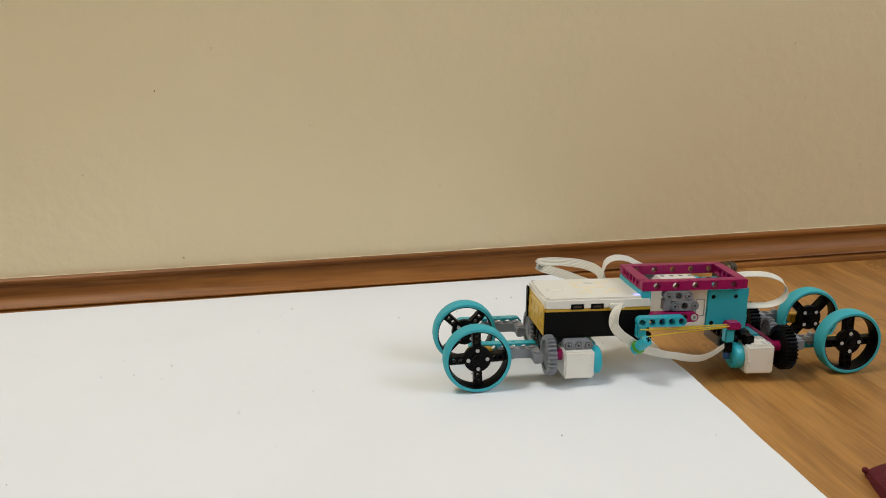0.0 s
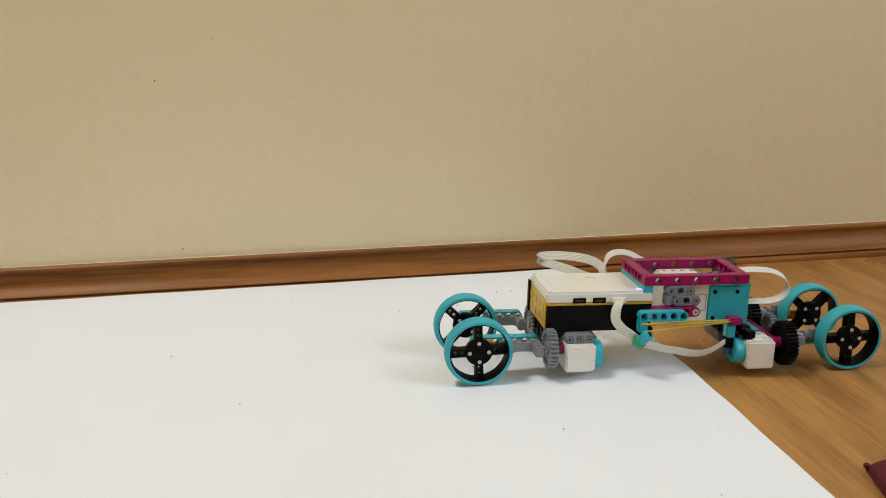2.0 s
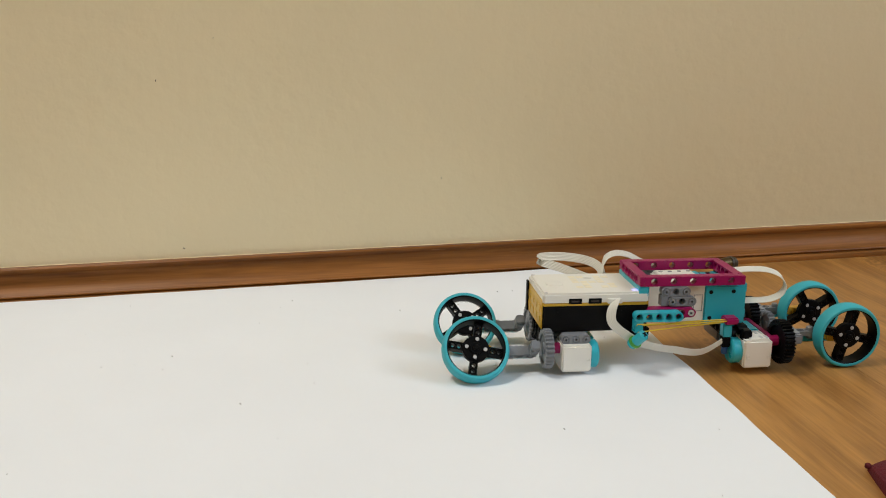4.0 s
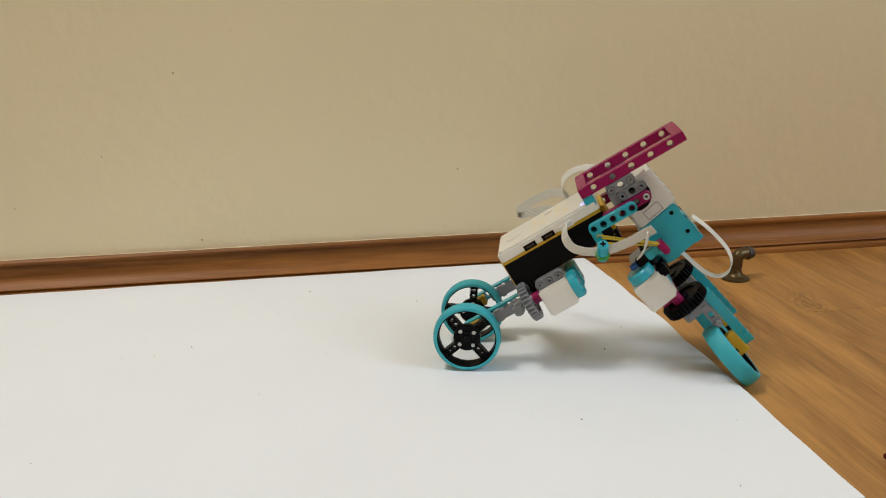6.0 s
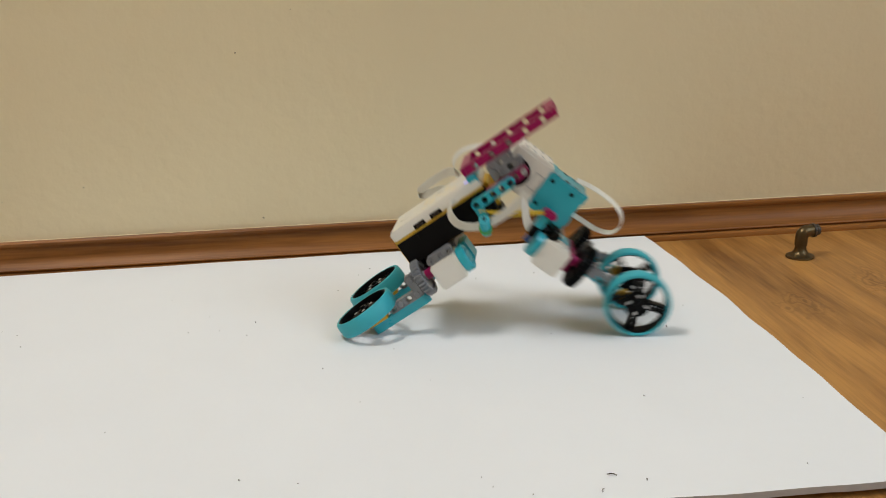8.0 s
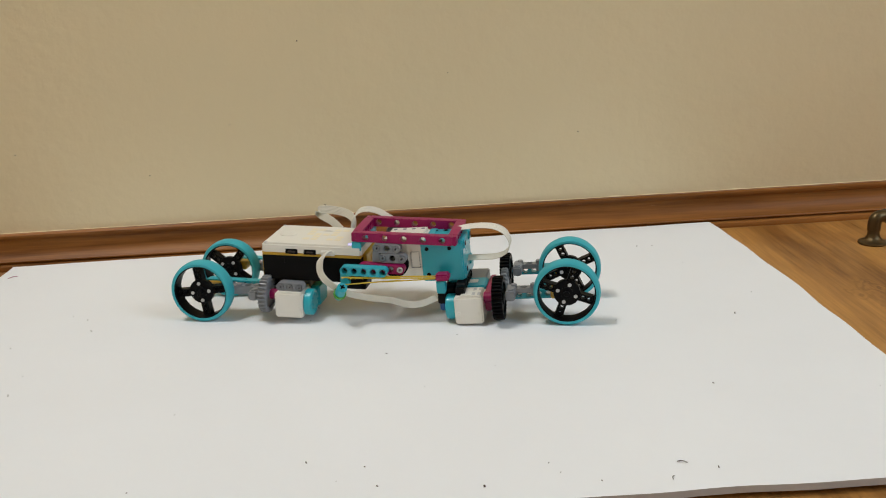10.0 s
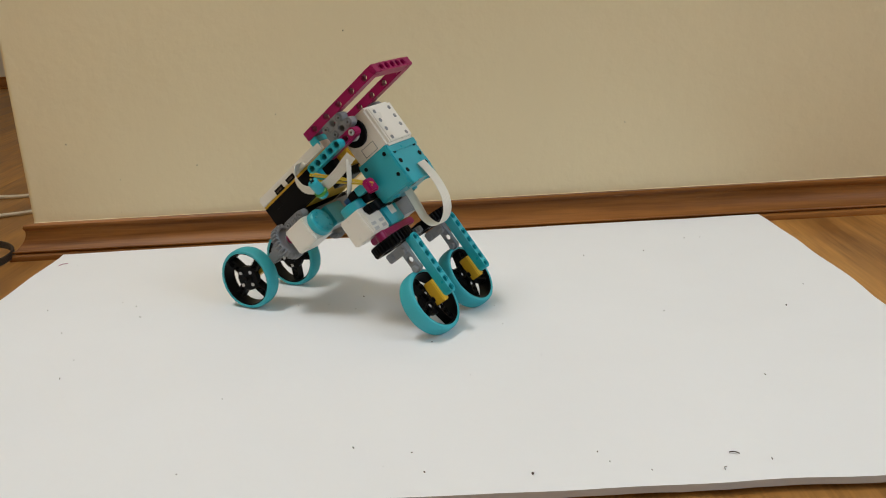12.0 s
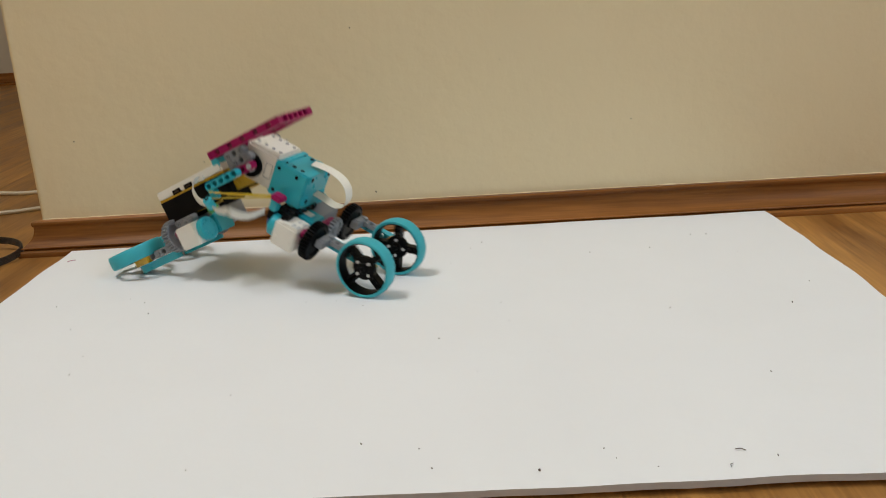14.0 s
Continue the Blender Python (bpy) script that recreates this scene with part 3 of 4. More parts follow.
def hub_unit():
    bm = mm_box(48.5, 134, -28, 28, 34, 56.1, 0.8)
    for x in (64, 116):
        mm_box(x - 4, x + 4, -28.3, -27, 48, 54, 0.3, bm)
    hub = part("battery_hub", bm, BATTERY, robot, "matt black battery box of the controller", True)
    bm = mm_box(49, 133.5, -27.4, 27.4, 55, 57.6, 0.3)
    mm_box(47.6, 49.5, -26, 26, 36, 60, 0.4, bm)
    for k in range(4):
        mm_box(47.1, 48.3, -22 + 12 * k, -14 + 12 * k, 40, 46, 0.3, bm)
        mm_box(47.1, 48.3, -22 + 12 * k, -14 + 12 * k, 49, 55, 0.3, bm)
    mm_box(133, 137, -20, 20, 36, 57, 0.6, bm)
    mm_box(84, 134, -26, 26, 33.6, 35, 0.2, bm)
    for k in range(4):
        mm_box(136.8, 137.6, -15 + 8 * k, -11 + 8 * k, 40, 53, 0.2, bm)
    part("yellow_shell", bm, YELLOW, hub, "mustard yellow shell between the halves", True)
    bm = mm_box(48.1, 134.4, -28.2, 28.2, 56.6, 66, 1.6)
    lathe(bm, [(7.4, 0), (7.4, 0.5), (6.8, 0.7), (0.5, 0.55)], (63, 0, 65.9), "z", 32)
    mm_box(100, 112, -30.5, -27, 57.5, 61.5, 0.5, bm)
    part("cover", bm, WHITE, hub, "glossy white top cover with a round button", True)
    for x in (69, 85):
        bm = mm_box(x, x + 10.5, -28.6, -24, 57.2, 61.6, 0.2)
        part("port", bm, BLACK, hub)
        bm = mm_box(x + 2, x + 8.5, -28.9, -28.2, 58.6, 60, 0.1)
        part("port_tongue", bm, BAND, hub)
    part("status_light", mm_box(122, 130, -24, -20, 65.9, 66.3, 0.1), LED, hub, "small violet status light")
    # pixels that look lit: the glow is only in their colour
    lit = ("11011", "10010", "11110", "01001", "11011")
    for i in range(5):
        for k in range(5):
            if lit[k][i] == "1":
                part("light_window", mm_box(79 + 7 * i, 84.6 + 7 * i, 14 - 7 * k, 19.6 - 7 * k, 65.95, 66.08, 0), PIXEL, hub, "display pixel coloured as if lit amber")
    for x, y in ((51, -25.5), (51, 25.5), (131.5, -25.5), (131.5, 25.5)):
        part("screw_cap", disc(bmesh.new(), 1.5, 65.9, 66.15, (x, y, 0), "z", 14, edge=0.05), PALE, hub)
    part("side_bar", mm_box(45.8, 47.5, 22, 27, 36, 62, 0.4), BLACK, hub)
    part("end_block", mm_box(118, 137, -26, -6, 28, 35, 0.6), BLACK, hub)
    # magenta open frame
    bm = bmesh.new()
    for y in (-24, 24):
        liftarm(bm, 5, at_mm(138, y, 74), rounded=False, pitch_mm=16.0)
        for x in (126.2, 210):
            mm_box(x, x + 3.8, y - 3.8, y + 3.8, 70.2, 77.8, 0.5, bm)
    for x in (130, 210):
        liftarm(bm, 5, at_mm(x, -16, 74, 0, 0, 90), rounded=False, thick=7.6)
    for y in (-24, 24):
        for k in range(10):
            mm_box(130 + 8 * k + 2.2, 130 + 8 * k + 5.8, y - 2.6, y + 2.6, 77.6, 78.0, 0.1, bm)
    part("open_frame", bm, MAGENTA, hub, "magenta open frame with pin holes", True)
    bm = mm_box(126.2, 134, -27.5, 27.5, 62, 70, 0.6)
    part("frame_support", bm, AZURE, hub, "turquoise beam under the frame")
    for side in (-1, 1):
        bm = liftarm(bmesh.new(), 3, at_mm(148, side * 26, 66))
        mm_box(144, 150, side * 26 - 3.8, side * 26 + 3.8, 54, 63, 0.6, bm)
        part("grey_beam", bm, GREY, hub)
        bm = liftarm(bmesh.new(), 3, at_mm(153, side * 27, 58))
        part("grey_beam", bm, GREY, hub)
        bm = liftarm(bmesh.new(), 5, at_mm(136, side * 30, 49.5))
        part("magenta_beam", bm, MAGENTA, hub)
        bm = bmesh.new()
        for x, y, z in ((153, 27, 58), (169, 27, 58), (148, 26, 66), (164, 26, 66)):
            lathe(bm, [(1.1, -4.4), (2.4, -4.4), (2.4, 4.4), (1.1, 4.4)], (x, side * y, z), "y", 14, closed=True)
        part("pin", bm, GREY, hub)
        bm = lathe(bmesh.new(), [(1.2, -4.4), (2.5, -4.4), (2.5, 4.4), (1.2, 4.4)], (168, side * 30, 49.5), "y", 14, closed=True)
        part("end_pin", bm, PALE, hub, "pale pin in the magenta beam")
    bm = liftarm(bmesh.new(), 5, at_mm(123, -38, 49))
    mm_box(119.4, 126.6, -41.6, -34.4, 36, 47, 0.8, bm)
    part("side_beam", bm, AZURE, hub, "turquoise five-hole beam", True)
    slant = Matrix.Translation((0.121, -0.047, 0.033)) @ Matrix.Rotation(radians(28), 4, "Y") @ Matrix.Rotation(radians(38), 4, "X")
    bm = disc(bmesh.new(), 4.2, -9, 8, (0, 0, 0), "z", 20)
    disc(bm, 2.9, -9.4, 8.8, (0, 0, 0), "z", 16)
    bmesh.ops.transform(bm, matrix=slant, verts=bm.verts[:])
    part("band_post", bm, AZURE, hub, "turquoise connector post", True)
    bm = lathe(bmesh.new(), [(4.2, -1.4), (5.3, -1.0), (5.3, 1.0), (4.2, 1.4)], (0, 0, -4), "z", 24, closed=True)
    bmesh.ops.transform(bm, matrix=slant, verts=bm.verts[:])
    part("band_ring", bm, GREEN, hub, "green rubber ring on the post", True)
    # axle hole as a solid black cross, its inner shade painted
    bm = mm_box(-0.7, 0.7, -2.2, 2.2, 8.6, 9.1, 0.1)
    mm_box(-2.2, 2.2, -0.7, 0.7, 8.6, 9.1, 0.1, bm)
    bmesh.ops.transform(bm, matrix=slant, verts=bm.verts[:])
    part("dark_axle_cross", bm, BLACK, hub)
    # front drive: motor, bracket, cap
    bm = mm_box(62, 86, -42, -17, 5, 27, 1.3)
    disc(bm, 1.4, 0, 0.3, (83, -42.2, 15), "y", 14)
    part("front_motor", bm, WHITE, hub, "white medium motor under the battery box", True)
    bm = bmesh.new()
    disc(bm, 11.2, 85.5, 93, (0, -29.5, 16), "x", 32, edge=1.2)
    for k in range(8):
        a = k * math.pi / 4
        disc(bm, 1.6, 93, 93.4, (0, -29.5 + 7.4 * math.cos(a), 16 + 7.4 * math.sin(a)), "x", 10)
    mm_box(86, 94, -18, 4, 8, 26, 1, bm)
    part("motor_cap", bm, AZURE, hub, "turquoise motor end cap", True)
    for side in (-1, 1):
        part("bracket", liftarm(bmesh.new(), 3, at_mm(66, side * 33, 30.4)), GREY, hub)
        bm = bmesh.new()
        for x in (66, 74, 82):
            lathe(bm, [(1.0, -4.1), (2.2, -4.1), (2.2, 4.1), (1.0, 4.1)], (x, side * 33, 30.4), "y", 14, closed=True)
        part("pin", bm, GREY, hub)
    bm = disc(bmesh.new(), 4.4, 55, 62.5, (0, -AXY, AXZ), "x", 20)
    part("coupling", bm, MAGENTA, hub)
    part("idler_gear", gear(bmesh.new(), 13, 50, 56, 20, (-8, 27)), BLACK, hub)
    part("idler_gear", gear(bmesh.new(), 13, 50, 56, 20, (14, 27)), BLACK, hub)
    part("cross_block", mm_box(60, 86, -16, 38, 12, 30, 1.0), GREY, hub)
    # cables that stay with the hub
    bm = ribbon(bmesh.new(), [(107, -28.5, 60), (105, -34, 60), (101.5, -37, 54), (101.5, -38, 46), (106, -40, 40), (113, -41, 35)], (0.75, -0.35, 0.55), 7.5)
    part("port_cable", bm, RIBBON, hub, "white ribbon cable", True)
    bm = ribbon(bmesh.new(), [(104, 28, 60), (98, 40, 60), (85, 58, 62), (70, 72, 64), (67, 74, 66.5), (70, 73, 69), (86, 65, 71), (102, 52, 71.5), (111, 38, 69), (113, 29, 60)], (0.15, 0.35, 0.92), 7.5)
    part("port_cable", bm, RIBBON, hub, "white ribbon cable folded over the hub", True)
    bm = ribbon(bmesh.new(), [(112, 28, 64), (113, 31, 73), (117, 33, 79.5), (125, 33.5, 82), (135, 33, 80.5), (145, 32, 75.5), (156, 28, 71)], (0.2, 0.75, 0.6))
    part("port_cable", bm, RIBBON, hub, "white ribbon cable arching into the frame", True)
    return hub


def rear_unit():
    def shifted(bm):
        bmesh.ops.translate(bm, verts=bm.verts[:], vec=(-PVX * 0.001, 0, -PVZ * 0.001))
        return bm
    bm = mm_box(150.5, 186, -19.6, 19.6, 36, 70.5, 2.2)
    mm_box(153, 184, -16, 16, 70, 71.2, 0.5, bm)
    motor = part("lift_motor", shifted(bm), WHITE, robot, "large white lift motor", True)
    bm = mm_box(183.5, 219, -20.6, 20.6, 34, 67.4, 1.2)
    mm_box(186, 192, -20.8, 20.8, 64, 68.2, 0.5, bm)
    mm_box(205, 219.5, -19, 19, 62, 67.7, 0.3, bm)
    for y in (-14, 14):
        for z in (42, 64):
            mm_box(218, 220.5, y - 4, y + 4, z - 4, z + 4, 0.6, bm)
    part("motor_housing", shifted(bm), AZURE, motor, "turquoise half of the motor housing", True)
    # pin holes as solid dark discs: the shade inside is in their colour
    for x, z in ((189, 62), (208, 62), (189, 40)):
        part("dark_hole_disc", shifted(disc(bmesh.new(), 1.7, -0.3, 0.3, (x, -20.7, z), "y", 12, edge=0.1)), BLACK, motor)
    for x in (157, 165, 173, 181):
        for y in (-11, 11):
            part("dark_hole_disc", shifted(disc(bmesh.new(), 1.8, 71.0, 71.5, (x, y, 0), "z", 12, edge=0.1)), GREY, motor)
    for y in (-14, 14):
        for z in (42, 64):
            part("dark_hole_disc", shifted(disc(bmesh.new(), 2.2, 220.2, 220.8, (0, y, z), "x", 12, edge=0.1)), BLACK, motor)
    for x, y in ((191, -15), (191, 15), (209, -15), (209, 15), (200, -15), (200, 15)):
        part("dark_hole_disc", shifted(disc(bmesh.new(), 2.1, 67.5 if x < 205 else 67.6, 68.0 if x < 205 else 68.0, (x, y, 0), "z", 12, edge=0.1)), BLACK, motor)
    for y in (-15, 15):
        part("edge_lug", shifted(mm_box(204, 213, y - 5, y + 5, 66, 67.9, 0.5)), AZURE, motor)
    for side in (-1, 1):
        bm = disc(bmesh.new(), 11.5, -1.4, 1.4, (PVX, side * 21, PVZ), "y", 36)
        part("rotor", shifted(bm), BLACK, motor, "", True)
        bm = disc(bmesh.new(), 6, -2.4, 2.4, (PVX, side * 21, PVZ), "y", 24)
        part("rotor_face", shifted(bm), PALE, motor, "", True)
    bm = bmesh.new()
    for x0, x1, z0, z1 in ((175, 182.5, 46, 46.4), (175, 182.5, 59.6, 60), (175, 175.4, 46, 60), (182.1, 182.5, 46, 60)):
        mm_box(x0, x1, -20.15, -19.9, z0, z1, 0, bm)
    part("label_outline", shifted(bm), GREY, motor)
    bm = mm_box(196.5, 208, -36, -25, 38.5, 44, 1.2)
    part("magenta_pin", shifted(bm), MAGENTA, motor, "magenta connector that holds the rubber band", True)
    part("post", shifted(mm_box(196.5, 204, -33, -25.5, 27, 38, 0.8)), AZURE, motor)
    part("post_foot", shifted(mm_box(196.8, 203.6, -32.6, -26, 18, 27, 0.8)), BLACK, motor)
    part("blue_pin", shifted(disc(bmesh.new(), 2.6, 12, 18.5, (200.2, -29.3, 0), "z", 14)), BLUE, motor)
    bm = liftarm(bmesh.new(), 7, at_mm(206, -24, 27, 0, 0, 90))
    liftarm(bm, 5, at_mm(216, -24, 30, 0, 0, 90))
    mm_box(212.5, 220, -36, -28, 19, 33, 0.9, bm)
    part("black_beam", shifted(bm), BLACK, motor, "", True)
    bm = mm_box(211.8, 234.7, -16.8, 6, 4.8, 27.2, 1.0)
    part("motor_half", shifted(bm), AZURE, motor, "turquoise half of the rear motor", True)
    part("motor_tab", shifted(mm_box(219, 227, -8, 0, 27, 27.6, 0.2)), WHITE, motor)
    part("cross_plate", shifted(mm_box(204, 219, -16, 30, 30, 36, 0.8)), AZURE, motor, "", True)
    bm = mm_box(211.5, 235, -42, -17, 3.2, 26.2, 1.3)
    mm_box(217, 233, -40, -20, 26, 27.4, 0.5, bm)
    disc(bm, 1.4, 0, 0.3, (215, -42.2, 13), "y", 14)
    part("rear_motor", shifted(bm), WHITE, motor, "white medium motor at the back", True)
    for y in (-36, -25):
        for x in (226, 230.5):
            part("motor_slot", shifted(mm_box(x, x + 2.6, y - 3, y + 3, 27.1, 27.6, 0.1)), PALE, motor)
    part("far_block", shifted(mm_box(209, 232, 6.2, 36, 9, 25.5, 1.0)), GREY, motor)
    bm = disc(bmesh.new(), 10.6, 203.5, 212, (0, -29.5, 15), "x", 32, edge=1.2)
    part("motor_cap", shifted(bm), AZURE, motor, "turquoise motor end cap", True)
    part("gear_plate", shifted(mm_box(235.3, 241, -31, 16, 10, 26, 1.0)), MAGENTA, motor, "magenta plate between motor and gears")
    part("coupling", shifted(disc(bmesh.new(), 4.4, 235, 244, (0, -AXY, REARZ - 3), "x", 20)), MAGENTA, motor)
    part("idler_gear", shifted(gear(bmesh.new(), 12, 247, 252, 20, (-2, 25))), GREY, motor, "grey gear between the black ones")
    bm = ribbon(bmesh.new(), [(208, 3, 71), (220, 2, 73.5), (232, 0, 74.6), (244, -4, 74.3), (253, -8, 70.5), (257, -10, 62.5), (254, -9, 54.5), (245, -6, 49.5), (232, -1, 47.5), (217, 3, 46)], (0.1, 0.9, 0.3), 8)
    part("loop_cable", shifted(bm), RIBBON, motor, "white ribbon cable looping behind the motor", True)
    return motor


def wheel():
    """Thin turquoise tyre on a black four-spoked rim, axle along y, outer side to -y."""
    bm = bmesh.new()
    lathe(bm, [(24.2, -6.6), (23.4, -6.0), (23.0, -2), (23.0, 2), (23.4, 6.0), (24.2, 6.6), (24.8, 6.0), (24.4, 0), (24.8, -6.0)], (0, 0, 0), "y", 64, closed=True)
    disc(bm, 11.2, -1.5, 3.5, (0, 0, 0), "y", 32, edge=0.6)
    disc(bm, 5.2, -4.5, 5, (0, 0, 0), "y", 20, edge=0.5)
    for k in range(4):
        m = at_mm(0, 0, 0, 0, 90 * k + 20, 0)
        liftarm(bm, 3, m @ at_mm(8.6, 0.8, 0), rounded=False, pitch_mm=5.4, thick=7.6, high=6.6, hole=1.7)
        mm_box(20, 24, -1.7, 3.3, -3.8, 3.8, 0.5, bm, Matrix.Scale(0.001, 4) @ m @ Matrix.Scale(1000, 4))
    bmesh.ops.scale(bm, vec=(WHEEL, 1, WHEEL), verts=bm.verts[:])
    rim = part("wheel", bm, BLACK, robot, "black four-spoked rim", True)
    # solid pale discs paint the light seen through the hub's holes
    bm = bmesh.new()
    for k in range(4):
        a = radians(-90 * k - 20)
        for y in (-3.35, 4.5):
            disc(bm, 1.6, y, y + 0.5, (7.8 * math.cos(a), 0, 7.8 * math.sin(a)), "y", 12, edge=0.05)
    bmesh.ops.scale(bm, vec=(WHEEL, 1, WHEEL), verts=bm.verts[:])
    part("bright_hole_discs", bm, PALE, rim)
    bm = bmesh.new()
    prof = []
    for k in range(13):
        a = math.pi * (k / 12 - 0.5)
        prof.append((25.2 + 2.8 * math.cos(a) ** 0.55, 6.9 * math.sin(a)))
    prof += [(24.3, 6.6), (24.3, -6.6)]
    lathe(bm, prof, (0, 0, 0), "y", 72, closed=True)
    bmesh.ops.scale(bm, vec=(WHEEL, 1, WHEEL), verts=bm.verts[:])
    part("tyre", bm, RUBBER, rim, "smooth turquoise rubber tyre", True)
    return rim


def leg(front):
    """A swinging leg about its gear's axis: long beam, pins and gear. Both sides are alike."""
    s = 1
    d = 1 if front else -1
    def X(a, b):
        return (min(d * a, d * b), max(d * a, d * b))
    def Y(a, b):
        return (min(s * a, s * b), max(s * a, s * b))
    out = -FRONT if front else 3.3
    drop = 2 if front else -6
    bm = liftarm(bmesh.new(), 7, at_mm(0 if front else -48, s * 16, drop))
    beam = part("leg", bm, AZURE, robot, "turquoise seven-hole swinging leg beam", True)
    part("spacer", mm_box(*X(-6, 13.5), *Y(2.5, 12), -3.9 + drop / 2, 3.9 + drop / 2, 0.8), YELLOW, beam, "mustard yellow spacer")
    bm = liftarm(bmesh.new(), 4 if front else 3, at_mm(16 + out if front else -40 - out, s * 8, 0, 90, 0, 0), thick=7.4 if front else 4, high=7.4)
    part("grey_arm", bm, GREY, beam, "", True)
    bm = mm_box(*X(38 + out, 45.6 + out), *Y(-9, 11.6), -3.8, 3.8, 0.9)
    part("grey_upright", bm, GREY, beam, "", True)
    for k, h in ((24, 8), (40, 8), (41.5, -4)):
        part("pin", disc(bmesh.new(), 2.6, -5, 5, (d * (k + out), s * h, 0), "z", 14), GREY, beam)
    g = X(48.4 + out, 55.2 + out) if front else X(47.5 + out, 56 + out)
    bm = gear(bmesh.new(), 16 if front else 18.2, g[0], g[1], 28 if front else 34, (0, 0 if front else -4))
    part("drive_gear", bm, GREY if front else BLACK, beam, "grey toothed gear" if front else "black toothed gear")
    part("axle", disc(bmesh.new(), 2.3, -5.2, 8, (0, 0, 0), "y", 12), BLACK, beam)
    return beam


HUB = hub_unit()
REAR = rear_unit()
WHEELS = {}
LEGS = {}
first = wheel()
for front in (True, False):
    for side in (-1, 1):
        LEGS[front, side] = leg(front)
        WHEELS[front, side] = first if (front, side) == (True, -1) else copy_thing(first, Matrix())

# slack cable between the two halves, in two stiff links; stretched rubber band in two sliding halves
LINKS = (51.0, 35.0)
CABLES = []
for way in ([(-1, 0, 0), (14, 0, -3.0), (32, 0, -2.6), (44, 0, -0.8), (51.6, 0, 0)], [(-0.6, 0, 0), (8, 0, -3.2), (17, 0, -5.0), (26, 0, -3.6), (36, 0, 0)]):
    bm = ribbon(bmesh.new(), way, (0.15, -0.5, 0.88), 8.0)
    CABLES.append(part("slack_cable", bm, RIBBON, robot, "white ribbon cable sagging between the motors", True))
BANDS = []
for k in range(2):
    bm = bmesh.new()
    for dz, dy in ((2.6, 0), (-2.4, -1.5), (1.2, 2)):
        rod(bm, [(-2 if k == 0 else -1, dy, dz * (1.2 if k == 0 else 0.5)), (22, dy * 0.8, dz * 0.75), (46, dy * 0.4, dz * (0.4 if k == 0 else 0.9))], 0.55, 6, 4)
    BANDS.append(part("rubber_band", bm, ELASTIC, robot, "thin yellow rubber band stretched between the halves", True))

# the kit's parts at their true size
for me in {ob.data for ob in robot.children_recursive if ob.type == "MESH"}:
    me.transform(Matrix.Scale(KIT, 4))

# ---- floor planks ----
def planks():
    floor = bpy.data.objects["floor"]
    width, length = 0.192, 1.285
    made = {}

    def plank_mesh(wide, long):
        key = round(wide, 3), round(long, 3)
        if key not in made:
            bm = box(bmesh.new(), 0.00003, wide - 0.00003, 0.00003, long - 0.00003, -0.0075, 0.0, 0.00012)
            made[key] = bpy.data.meshes.new("plank")
            bm.to_mesh(made[key])
            bm.free()
            made[key].materials.append(PLANK)
        return made[key]

    x, i = RX0, 0
    while x < RX1 - 0.01:
        wide = min(width if i else 0.13, RX1 - x)
        y, first_cut = RY0, (0.3, 0.75, 1.1)[i % 3]
        while y < RY1 - 0.01:
            long = min(first_cut if y == RY0 else length, RY1 - y)
            ob = new("plank", plank_mesh(wide, long))
            ob.parent = floor
            ob.location = (x, y, 0)
            y += long
        x += wide
        i += 1


planks()

